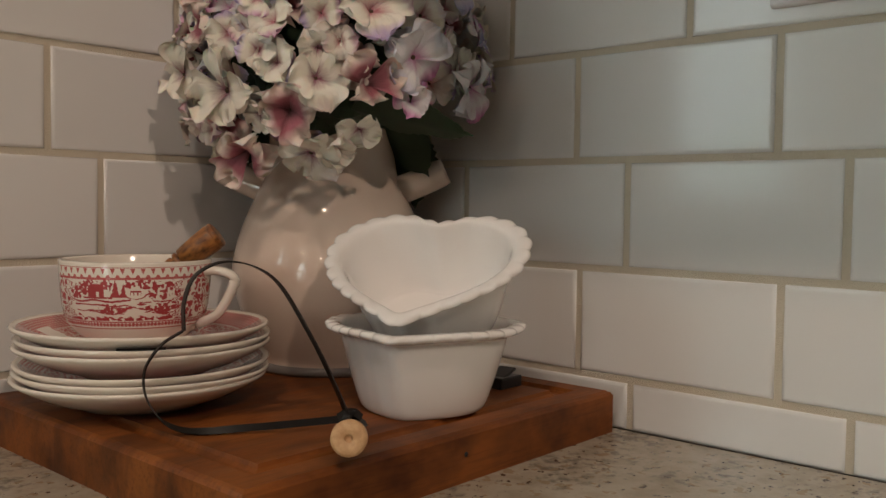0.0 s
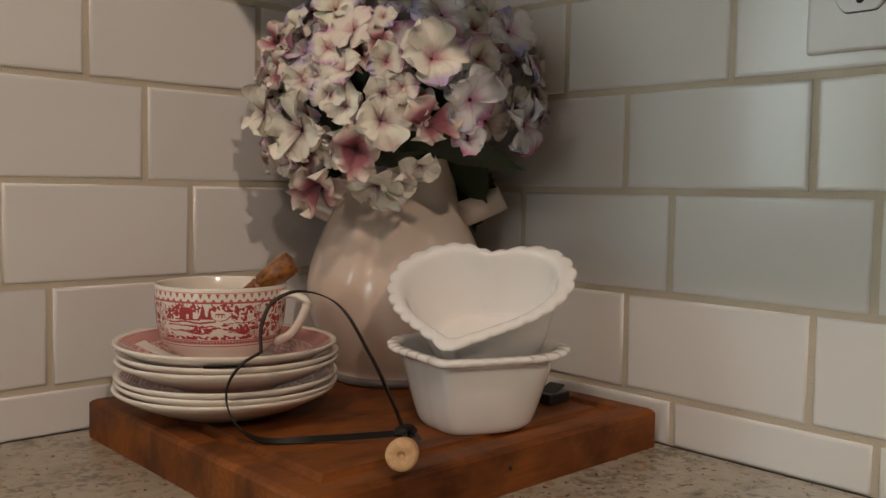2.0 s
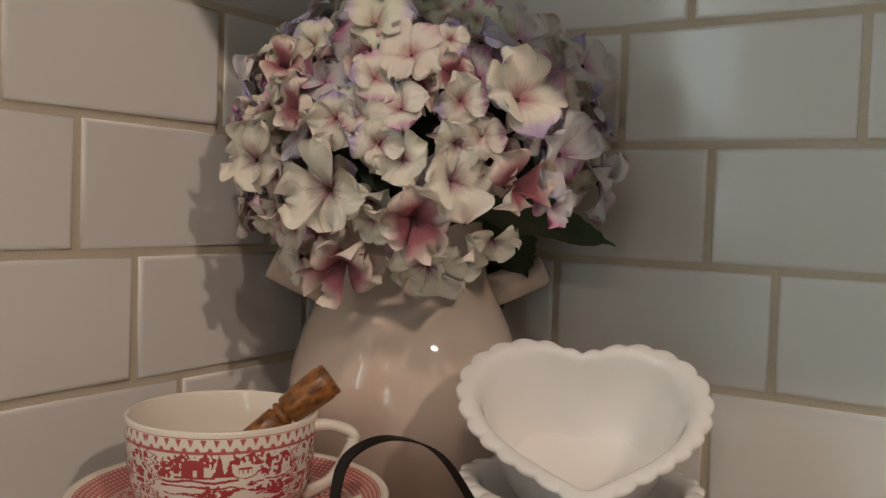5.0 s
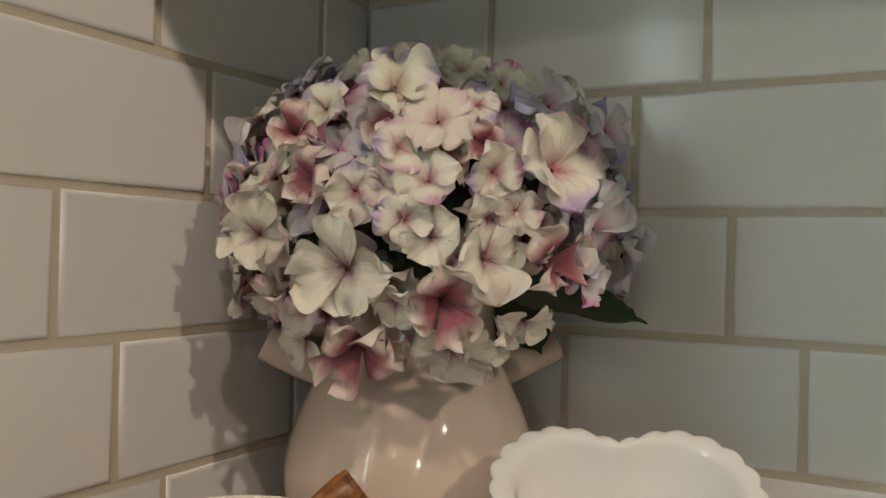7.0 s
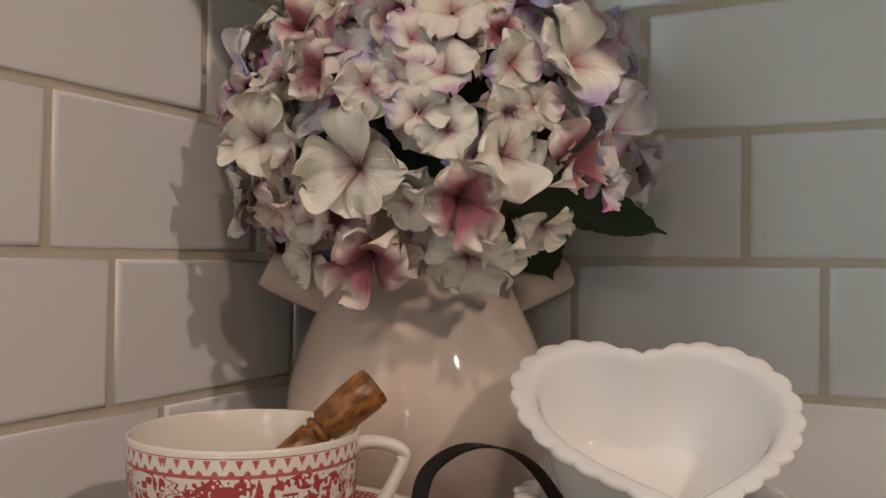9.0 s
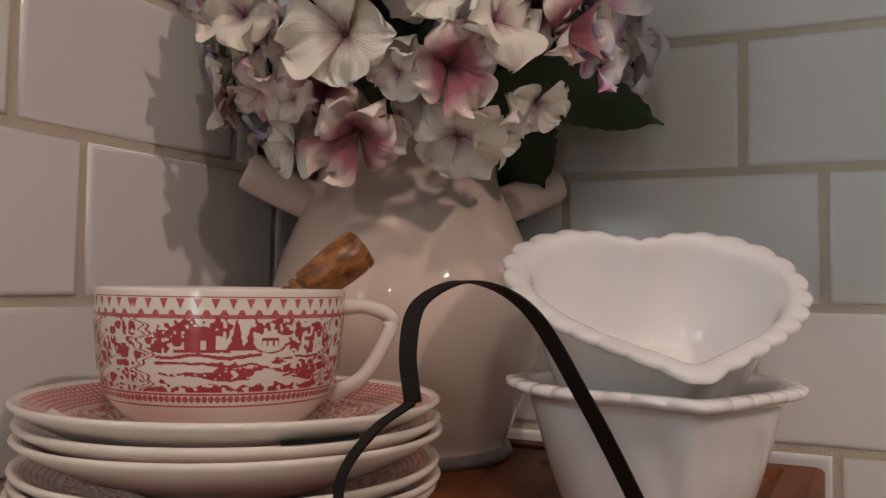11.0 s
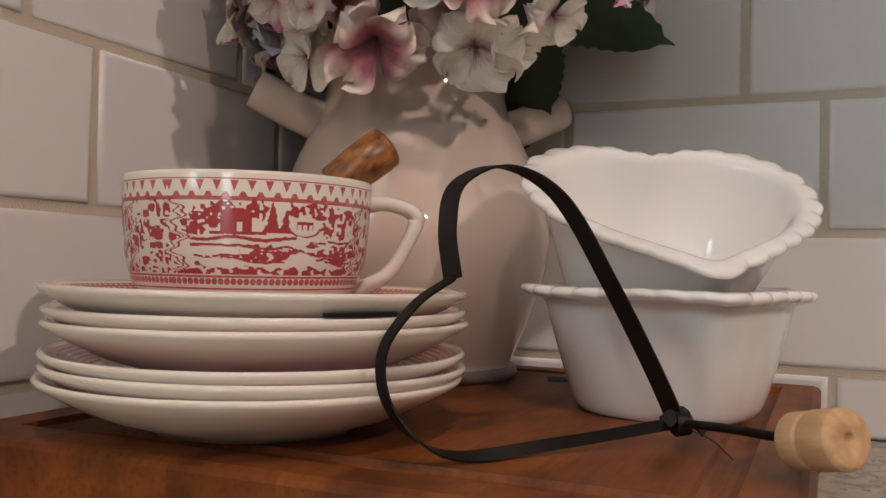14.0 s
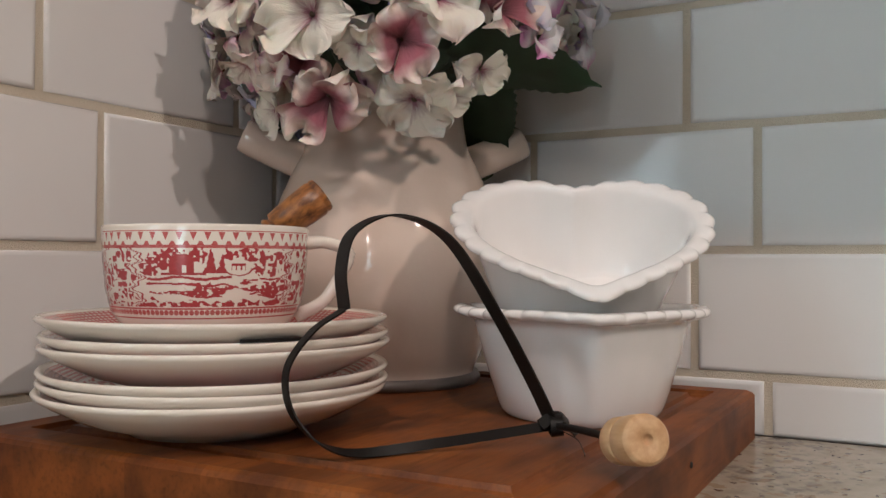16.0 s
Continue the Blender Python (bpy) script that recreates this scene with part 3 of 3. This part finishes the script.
def heart_bowl():
    steps, lobes = 336, 28
    raw = np.array([heart_radius(2 * math.pi * i / steps) for i in range(steps)])
    soft = raw.copy()
    soft = np.convolve(np.r_[raw[-4:], raw, raw[:4]], np.ones(9) / 9, "valid")
    round_ = np.convolve(np.r_[raw[-20:], raw, raw[:20]], np.ones(41) / 41, "valid")
    # scale, height, share of scallop, roundness
    rows = [(0.0, 0.001, 0, 1), (0.50, 0.001, 0, 0.8), (0.575, 0.000, 0, 0.7), (0.615, 0.0015, 0, 0.7), (0.655, 0.006, 0, 0.6), (0.735, 0.022, 0, 0.5), (0.815, 0.040, 0, 0.35), (0.845, 0.0468, 0.05, 0.2), (0.90, 0.0492, 0.4, 0.05), (0.965, 0.0504, 0.9, 0), (0.994, 0.0516, 1, 0), (1.0, 0.0528, 1, 0), (0.992, 0.0540, 1, 0), (0.965, 0.0549, 0.85, 0), (0.91, 0.0552, 0.4, 0), (0.872, 0.0547, 0.1, 0.05), (0.850, 0.0538, 0, 0.12), (0.826, 0.0517, 0, 0.18), (0.803, 0.0470, 0, 0.28), (0.776, 0.039, 0, 0.42), (0.70, 0.022, 0, 0.6), (0.62, 0.0105, 0, 0.75), (0.56, 0.0066, 0, 0.8), (0.48, 0.0055, 0, 0.9), (0.0, 0.005, 0, 1)]
    body = [(p.x, p.y, p.z) for p in curve_points([(q[0], q[1], q[2]) for q in rows], 3)]
    rounds = np.interp(np.linspace(0, 1, len(body)), np.linspace(0, 1, len(rows)), [q[3] for q in rows])
    rows = [(*b, float(r)) for b, r in zip(body, rounds)]
    verts, faces = [], []
    for s, z, w, rd in rows:
        for i in range(steps):
            a = 2 * math.pi * i / steps
            wave = abs(math.sin(lobes * a / 2)) - 0.62
            r = s * (soft[i] * (1 - rd) + round_[i] * rd) + w * wave * 0.0020
            verts.append((r * math.cos(a), r * math.sin(a), z + w * wave * 0.0007 + 0.0004 * w * math.sin(5 * a + 1)))
    for j in range(len(rows) - 1):
        for i in range(steps):
            k2 = (i + 1) % steps
            faces.append((j * steps + i, j * steps + k2, (j + 1) * steps + k2, (j + 1) * steps + i))
    return mesh_of("heart_bowl", verts, faces, WHITE)


me = heart_bowl()
lower = tagged(new("heart_bowl", me), "white porcelain heart-shaped bowl with scalloped rim", "bowl", "heart bowls")
lower.matrix_basis = pose(-0.152, -0.258, BZ, 0, 0, 27)
upper = tagged(new("heart_bowl", me), "white porcelain heart-shaped bowl tilted inside another bowl", "bowl", "heart bowls")
upper.matrix_basis = pose(-0.1500, -0.2575, 0.1252, 0, 0, 27) @ pose(0, 0, 0, 0, -30, 0) @ pose(0, 0, -0.053) @ Matrix.Diagonal((1.04, 1.04, 1.0, 1))

# wooden stick in the cup
tip, foot = Vector((-0.2362, -0.1573, 0.1400)), Vector((-0.292, -0.100, 0.0780))
ln = (tip - foot).length
stick = tagged(new("wooden_stirrer", spun([(0.0, 0.0), (0.006, 0.0), (0.0075, 0.004), (0.0075, 0.03), (0.005, 0.034), (0.0058, 0.055), (0.0064, ln - 0.0335), (0.0053, ln - 0.0330), (0.0053, ln - 0.0320), (0.0070, ln - 0.0312), (0.0070, ln - 0.0295), (0.0058, ln - 0.0288), (0.0058, ln - 0.0278), (0.0076, ln - 0.0270), (0.0088, ln - 0.012), (0.0090, ln - 0.004), (0.0084, ln - 0.0032), (0.0084, ln - 0.0026), (0.0088, ln - 0.0018), (0.0084, ln - 0.0003), (0.0080, ln), (0.0, ln)], OLIVE, 32)), "dark turned wooden stirrer leaning in the teacup", "stirrer")
stick.matrix_basis = Matrix.Translation(foot) @ (tip - foot).to_track_quat("Z", "Y").to_matrix().to_4x4()

# ribbon and bead
charm = thing("ribbon_loop", pose(0, 0, 0), "black satin ribbon loop knotted to a pale wooden bead", "ribbon")


def ribbon(points, sides, width, name="ribbon"):
    run, way = curve_points(points, 10), curve_points(sides, 10)
    n = len(run)
    verts, faces = [], []
    for i, (q, w) in enumerate(zip(run, way)):
        d = (run[min(i + 1, n - 1)] - run[max(i - 1, 0)]).normalized()
        w = (w - d * w.dot(d)).normalized()
        nn = d.cross(w) * 0.0004
        w = w * width / 2
        corner = [tuple(q + w + nn), tuple(q - w + nn), tuple(q - w - nn), tuple(q + w - nn)]
        for k in range(4):
            verts += [corner[k], corner[(k + 1) % 4]]
    for i in range(n - 1):
        for k in range(0, 8, 2):
            faces.append((i * 8 + k, i * 8 + k + 1, i * 8 + 9 + k, i * 8 + 8 + k))
    faces += [(6, 4, 2, 0), (n * 8 - 8, n * 8 - 6, n * 8 - 4, n * 8 - 2)]
    return mesh_of(name, verts, faces, RIBBON, True)


KNOT = (-0.2256, -0.2717, 0.038)
flat_side, up_side = (0.34, 0.94, 0), (0.05, 0.2, 1)
part("loop", ribbon([KNOT, (-0.2646, -0.2370, 0.0338), (-0.2960, -0.2135, 0.0334), (-0.3075, -0.1990, 0.046), (-0.3092, -0.1950, 0.0644), (-0.3040, -0.2030, 0.0800), (-0.2950, -0.2123, 0.0891)], [up_side, up_side, (0.3, 0.8, 0.5), flat_side, flat_side, flat_side, flat_side], 0.0042), charm)
part("loop", ribbon([(-0.2950, -0.2123, 0.0885), (-0.2925, -0.2090, 0.1050), (-0.2840, -0.2090, 0.1200), (-0.2693, -0.2204, 0.1268), (-0.2501, -0.2342, 0.1170), (-0.2370, -0.2500, 0.0860), (-0.2290, -0.2640, 0.0560), KNOT], [flat_side] * 8, 0.0075), charm)
tail = [(SX + 0.0768 * math.cos(radians(a)), SY + 0.0768 * math.sin(radians(a)), 0.0766) for a in (229, 236, 243, 249)]
part("tail", ribbon(tail, [(0, 0, 1)] * 4, 0.0014), charm)
KN = Vector(KNOT)


def off(x, y, z):
    return tuple(KN + Vector((x, y, z)))


part("knot", ribbon([off(0.0035, 0.0025, 0.0012), off(0.001, -0.001, 0.0042), off(-0.0035, -0.003, 0.0025), off(-0.0038, -0.0035, -0.002), off(0.0005, -0.002, -0.0042), off(0.0042, 0.0015, -0.0022), off(0.0035, 0.0025, 0.0012)], [(0.6, -0.8, 0.1)] * 7, 0.0052), charm)
part("knot", ribbon([off(-0.005, 0.0035, 0.0005), off(-0.002, 0.0, 0.0032), off(0.002, -0.003, 0.0034), off(0.0052, -0.0052, 0.0002)], [(0.5, 0.5, 0.6)] * 4, 0.0058), charm)
part("tail", ribbon([off(0.002, -0.003, 0.0), off(0.0045, -0.0065, -0.0015), off(0.0052, -0.0090, -0.0040)], [(0.4, 0.3, 0.8)] * 3, 0.0030), charm)
part("thread", tube([off(-0.001, -0.002, -0.001), off(-0.0035, -0.012, -0.004), off(-0.012, -0.018, -0.0065), off(-0.018, -0.021, -0.0074)], [0.00022, 0.00022, 0.0002], RIBBON, 6), charm, None, "fine loose black thread")
part("cord", tube([KNOT, (-0.243, -0.292, 0.0405), (-0.2610, -0.3125, 0.0420)], [0.0016, 0.0016, 0.0016], RIBBON, 8), charm)
b0, b1 = Vector((-0.2605, -0.3122, 0.0416)), Vector((-0.2755, -0.3272, 0.0462))
bl = (b1 - b0).length
part("bead", spun([(r * 0.93, z) for r, z in [(0.002, 0.0), (0.0078, 0.0), (0.0080, 0.0001), (0.0094, 0.0012), (0.0095, 0.0014), (0.0095, bl * 0.36), (0.0094, bl * 0.37), (0.0086, bl * 0.40), (0.0086, bl * 0.44), (0.0097, bl * 0.47), (0.0098, bl * 0.48), (0.0098, bl - 0.0014), (0.0097, bl - 0.0012), (0.0085, bl - 0.0001), (0.0083, bl), (0.0023, bl), (0.0022, bl - 0.0001), (0.002, bl - 0.002), (0.0, bl - 0.002)]], BEADWOOD, 40), charm, Matrix.Translation(b0) @ (b1 - b0).to_track_quat("Z", "Y").to_matrix().to_4x4(), "pale turned wooden bead")

# outlet
outlet = thing("power_outlet", pose(-0.0005, -0.4545, 0.345), "white plastic duplex outlet with cover plate", "outlet")
part("cover_plate", box(-0.006, 0.0, -0.0355, 0.0355, -0.058, 0.058, PLASTIC, 0.0025), outlet)


def face_mesh():
    """A receptacle face: a disc cut flat above and below."""
    verts, faces, steps = [], [], 48
    for r, x in ((0.0172, -0.0055), (0.0172, -0.0078), (0.0164, -0.0086)):
        for i in range(steps):
            a = 2 * math.pi * i / steps
            verts.append((x, r * math.cos(a), max(-0.0142, min(0.0142, r * math.sin(a)))))
    for j in range(2):
        for i in range(steps):
            k = (i + 1) % steps
            faces.append((j * steps + i, j * steps + k, j * steps + steps + k, j * steps + steps + i))
    faces.append(tuple(range(2 * steps, 3 * steps)))
    return mesh_of("receptacle", verts, faces, PLASTIC, False)


def ring_mesh():
    me2 = face_mesh()
    me2.materials.clear()
    me2.materials.append(SLOT)
    return me2


FACE, SEAM = face_mesh(), ring_mesh()
for dz in (-0.0195, 0.0195):
    part("seam", SEAM, outlet, pose(0.0023, 0, dz) @ Matrix.Diagonal((1, 1.05, 1.055, 1)), "dark gap round the receptacle")
    rec = part("receptacle", FACE, outlet, pose(0, 0, dz))
    part("slot", box(-0.00885, -0.0080, 0.0053, 0.0072, -0.0008, 0.0082, SLOT), rec)
    part("slot", box(-0.00885, -0.0080, -0.0072, -0.0054, -0.0002, 0.0076, SLOT), rec)
    part("ground_hole", spun([(0.0, 0.0), (0.0025, 0.0), (0.0025, 0.0006), (0.0, 0.0006)], SLOT, 20), rec, pose(-0.0083, 0, -0.0072, 0, -90, 0))
part("screw", spun([(0.0, 0.0), (0.003, 0.0), (0.0026, 0.0009), (0.0, 0.0012)], PLASTIC, 16), outlet, pose(-0.0058, 0, 0, 0, -90, 0))

# black plug with its grey cord
plug = thing("power_plug", pose(-0.056, -0.255, BZ) @ Matrix.Diagonal((0.76, 0.76, 0.76, 1)), "small black plastic plug on a grey cord", "plug")
part("base", box(-0.022, 0.010, -0.010, 0.010, 0.0, 0.011, BLACK, 0.0015), plug)
lid = part("blade", box(-0.020, 0.008, -0.009, 0.009, 0.0, 0.003, BLACK, 0.001), plug)
lid.matrix_basis = pose(0.0, 0.004, 0.0125, 0, -16, 8)
part("cord", tube([(-0.018, 0.004, 0.004), (-0.032, 0.030, 0.0032), (-0.036, 0.060, 0.0032), (-0.046, 0.095, 0.0032)], [0.002, 0.002, 0.002, 0.002], CORD, 10), plug)

# flowers
bouquet = thing("flower_arrangement", pose(-0.100, -0.115, 0.268), "artificial hydrangea ball in cream, rose and lavender", "flowers")


def petal_mesh(kind, seed):
    rnd = random.Random(seed)
    nu, nv = 14, 20
    ph, am = rnd.uniform(0, 6), rnd.uniform(0.08, 0.15)
    rise, flare = rnd.uniform(0.20, 0.40), rnd.uniform(0.10, 0.36)
    if kind == "rose":
        rise, flare, am = rnd.uniform(0.48, 0.80), rnd.uniform(0.25, 0.70), 0.26
    notch, cup_, skew = rnd.uniform(-0.03, 0.08), rnd.uniform(-0.06, 0.24), rnd.uniform(-0.12, 0.12)
    verts, uvs, faces = [], [], []
    for i in range(nu + 1):
        u = i / nu
        w = 0.07 + 0.60 * math.sin(math.pi / 2 * min(1.0, u / 0.66)) ** 1.25 if u < 0.66 else 0.67 * max(0.0, 1 - ((u - 0.66) / 0.36) ** 2.6) ** 0.5
        for j in range(nv + 1):
            v = 2 * j / nv - 1
            rim = max(max(0.0, (u - 0.45) / 0.55) ** 1.5, abs(v) ** 3 * u)
            y = u * (1 - 0.12 * v * v) - notch * u * u * math.exp(-((v - skew) / 0.3) ** 2) + 0.03 * rim * math.sin(6 * v + ph)
            z = rise * math.sin(min(1.0, u * 1.35) * math.pi / 2) - flare * max(0.0, u - 0.35) ** 1.5 * 1.2 + cup_ * u * (v * v - 0.3)
            z += am * rim * math.sin(4.2 * v + 2 * u + ph) + 0.6 * am * rim * math.sin(9.5 * v - 2 * u - 2 * ph) + 0.045 * rim * math.sin(17 * v + 3 * ph)
            z += 0.012 * u * math.sin(15 * v + ph) - 0.022 * math.exp(-(v / 0.12) ** 2) * math.sin(math.pi * u)
            verts.append((v * w * (1 + 0.05 * math.sin(7 * u + ph)) + skew * u * u, y, z))
            uvs.append((u, (v + 1) / 2))
    for i in range(nu):
        for j in range(nv):
            a = i * (nv + 1) + j
            faces.append((a, a + 1, a + nv + 2, a + nv + 1))
    return mesh_of("petal", verts, faces, PETALS[kind], True, uvs)


PETAL_MESH = {k: [petal_mesh(k, i * 7 + len(k)) for i in range(9)] for k in PETALS}
EYE_MESH = spun([(0.0, 0.0), (0.05, 0.01), (0.06, 0.05), (0.03, 0.08), (0.0, 0.085)], SEED, 8)
frnd = random.Random(5)


def floret(az, el, size, kind, sink=0.0):
    """A floret on the ball: its direction in degrees, its diameter and its colouring."""
    a, e = radians(az), radians(el)
    d = Vector((math.cos(e) * math.cos(a), math.cos(e) * math.sin(a), math.sin(e)))
    reach = ((math.hypot(d.x, d.y) / 0.115) ** 2.5 + (abs(d.z) / (0.082 if d.z > 0 else 0.092)) ** 2.5) ** (-1 / 2.5) - sink
    p = d * reach
    p.x, p.y = min(p.x, 0.080), min(p.y, 0.092)
    face = (Vector((d.x, d.y, d.z * 0.8)) + Vector((frnd.uniform(-1, 1), frnd.uniform(-1, 1), frnd.uniform(-1, 1))) * 0.34).normalized()
    m = Matrix.Translation(p) @ face.to_track_quat("Z", "Y").to_matrix().to_4x4() @ pose(0, 0, 0, 0, 0, frnd.uniform(0, 90))
    ob = part("floret", None, bouquet, m)
    ob.empty_display_size = 0.01
    size *= 0.95 if size > 0.05 else 1.05
    count = 5 if frnd.random() < 0.25 else 4
    for i in range(count):
        s = size / 2 * frnd.uniform(0.84, 1.12)
        part("petal", frnd.choice(PETAL_MESH[kind]), ob, pose(0, 0, 0.0006 * i, 0, 0, 360 / count * i + frnd.uniform(-12, 12)) @ pose(0, 0, 0, frnd.uniform(-12, 18), frnd.uniform(-14, 14), 0) @ Matrix.Diagonal((s * (0.90 if count == 4 else 0.76) * frnd.uniform(0.92, 1.1), s, s, 1)))
    part("centre", EYE_MESH, ob, Matrix.Diagonal((size * 0.6, size * 0.6, size * 0.7, 1)))


floret(-171, -16, 0.059, "cream")
floret(-169, 3, 0.033, "violet")
floret(-159, 13, 0.030, "violet")
floret(-151, 5, 0.032, "violet")
floret(-157, -4, 0.029, "violet")
floret(-150, -8, 0.030, "cream")
floret(-149, 20, 0.036, "pale")
floret(-163, 32, 0.043, "green")
floret(178, 25, 0.032, "green")
floret(171, 17, 0.030, "rose")
floret(-180, 6, 0.032, "rose")
floret(166, 6, 0.029, "violet")
floret(159, -8, 0.045, "cream")
floret(132, 14, 0.045, "blue")
floret(132, 4, 0.028, "blue")
floret(136, 26, 0.035, "violet")
floret(146, 43, 0.036, "blue")
floret(144, 37, 0.023, "blue")
floret(169, 54, 0.030, "green")
floret(-138, 48, 0.029, "green")
floret(-138, 26, 0.022, "violet")
floret(-138, 15, 0.020, "rose")
floret(-136, 8, 0.029, "violet")
floret(-114, 28, 0.044, "blue")
floret(-120, 9, 0.050, "violet")
floret(-105, -4, 0.056, "blue")
floret(-78, 25, 0.042, "blue")
floret(-75, -11, 0.048, "blue")
floret(-137, -3, 0.030, "cream")
floret(-138, -13, 0.042, "cream")
floret(-122, -14, 0.037, "rose")
floret(-147, -23, 0.042, "rose")
floret(-173, -38, 0.048, "rose")
floret(-142, -40, 0.049, "cream")
floret(-132, -38, 0.032, "cream")
floret(-122, -29, 0.034, "cream")
floret(157, -41, 0.037, "cream")
floret(132, -22, 0.038, "violet")
floret(159, -25, 0.035, "pale")
floret(131, -11, 0.027, "blue")
floret(-159, -24, 0.027, "cream")
floret(170, -29, 0.028, "pale")
floret(-104, -19, 0.025, "blue")
floret(-125, 39, 0.025, "green")
floret(-155, 45, 0.025, "green")
floret(-163, 4, 0.024, "pale")
floret(-130, -1, 0.026, "pale")
# the rest of the ball
for i in range(125):
    golden = i * 137.5 % 360
    el = math.degrees(math.asin(max(-0.72, min(0.97, -0.70 + 1.67 * (i + 0.5) / 125))))
    towards_room = math.cos(radians(golden - 207))
    if el < -36 and towards_room > -0.2 or el < -14 and 222 < golden < 350:
        continue
    floret(golden, el, frnd.uniform(0.030, 0.042), frnd.choice(("green", "pale", "violet", "cream", "blue") if el > 30 else ("cream", "pale", "violet", "rose", "blue")), 0.015 if towards_room > 0.1 and el < 55 else 0.003)

core = bmesh.new()
bmesh.ops.create_icosphere(core, subdivisions=4, radius=1)
for v in core.verts:
    k = 0.92 + 0.16 * noise.noise(v.co * 4.0)
    v.co = Vector((v.co.x * 0.080, v.co.y * 0.080, v.co.z * 0.066)) * k
core_me = bpy.data.meshes.new("core")
core.to_mesh(core_me)
core.free()
core_me.materials.append(LEAF)
part("core", core_me, bouquet, None, "dark green leafy core")
part("stem", tube([(0.01, 0.015, -0.05), (0.01, 0.015, -0.088)], [0.012, 0.012], STALK, 10), bouquet)


def leaf_mesh(length, width, droop):
    verts, faces, nu, nv = [], [], 26, 6
    for i in range(nu + 1):
        u = i / nu
        w = width / 2 * max(0.02, math.sin(math.pi * u**0.8) ** 0.85) * (1 + 0.10 * (i % 2)) if u < 0.9 else width / 2 * 0.16 * (1 - u) / 0.1 + 0.0003
        for j in range(nv + 1):
            v = 2 * j / nv - 1
            verts.append((v * w, u * length, -droop * u * u * length + 0.18 * abs(v) * w + 0.0012 * math.sin(u * 14) * abs(v)))
    for i in range(nu):
        for j in range(nv):
            a = i * (nv + 1) + j
            faces.append((a, a + 1, a + nv + 2, a + nv + 1))
    return mesh_of("leaf", verts, faces, LEAF)


def leaf(base, to, width, droop, roll=0):
    a, c = Vector(base), Vector(to)
    q = (c - a).to_track_quat("Y", "Z").to_matrix().to_4x4()
    part("leaf", leaf_mesh((c - a).length, width, droop), bouquet, Matrix.Translation(a - Vector((-0.100, -0.115, 0.268))) @ q @ pose(0, 0, 0, 0, roll, 0))


leaf((-0.130, -0.166, 0.228), (-0.084, -0.245, 0.216), 0.048, 0.10, -30)
leaf((-0.088, -0.150, 0.228), (-0.046, -0.168, 0.186), 0.046, 0.10, -30)
leaf((-0.070, -0.150, 0.230), (-0.030, -0.140, 0.160), 0.050, 0.10, 0)
leaf((-0.120, -0.070, 0.225), (-0.140, -0.030, 0.190), 0.040, 0.10, 20)

# walls of tiles, last


def tile_mesh(w, h, name="tile"):
    verts, faces = [], []
    for inset, z in ((0.0, 0.0), (0.0, 0.0022), (0.0004, 0.0031), (0.0012, 0.0037), (0.0028, 0.0040)):
        a, b = w / 2 - inset, h / 2 - inset
        verts += [(-a, -b, z), (a, -b, z), (a, b, z), (-a, b, z)]
    for j in range(4):
        for i in range(4):
            k = (i + 1) % 4
            faces.append((j * 4 + i, j * 4 + k, j * 4 + 4 + k, j * 4 + 4 + i))
    faces.append((16, 17, 18, 19))
    me = mesh_of(name, verts, faces, TILE, True)
    me.polygons[len(faces) - 1].use_smooth = False
    return me


FULL = tile_mesh(PITCH - GAP, COURSE - GAP)
trnd = random.Random(3)


def tiles(wall, joints, length, to_wall):
    """Courses of tiles from the corner (0) to length; joints: one joint's distance from the corner in each course."""
    for k, joint in enumerate(joints):
        z0, z1 = max(0.0, LINE + COURSE * (k - 1)), LINE + COURSE * k
        first = joint - PITCH * math.ceil(joint / PITCH)
        a = first
        while a < length:
            s0, s1 = max(a, 0.0), min(a + PITCH, length)
            a += PITCH
            if s1 - s0 < 0.008:
                continue
            whole = s1 - s0 > PITCH - 1e-4 and z1 - z0 > COURSE - 1e-4
            me = FULL if whole else tile_mesh(s1 - s0 - GAP, z1 - z0 - (GAP if k else GAP / 2))
            zc = (z0 + z1) / 2 - (0 if k else GAP / 4)
            part("tile", me, wall, to_wall((s0 + s1) / 2, zc) @ pose(0, 0, trnd.uniform(-0.0003, 0.0003), (0.45 if k == 3 else -0.45 if k == 4 else 0.0) + trnd.uniform(-0.12, 0.12), trnd.uniform(-0.15, 0.15), trnd.uniform(-0.12, 0.12)))


tiles(wall_left, (0.2475, 0.1990, 0.2345, 0.2745, 0.1700, 0.0600, 0.12), 0.70, lambda s, z: Matrix(((-1, 0, 0, -s), (0, 0, -1, 0.0025), (0, -1, 0, z), (0, 0, 0, 1))) @ pose(0, 0, 0, 0, 0, 180))
tiles(wall_right, (0.3237, 0.2785, 0.1660, 0.2735, 0.2110, 0.1045, 0.22), 1.60, lambda s, z: Matrix(((0, 0, -1, 0.0025), (-1, 0, 0, -s), (0, 1, 0, z), (0, 0, 0, 1))))
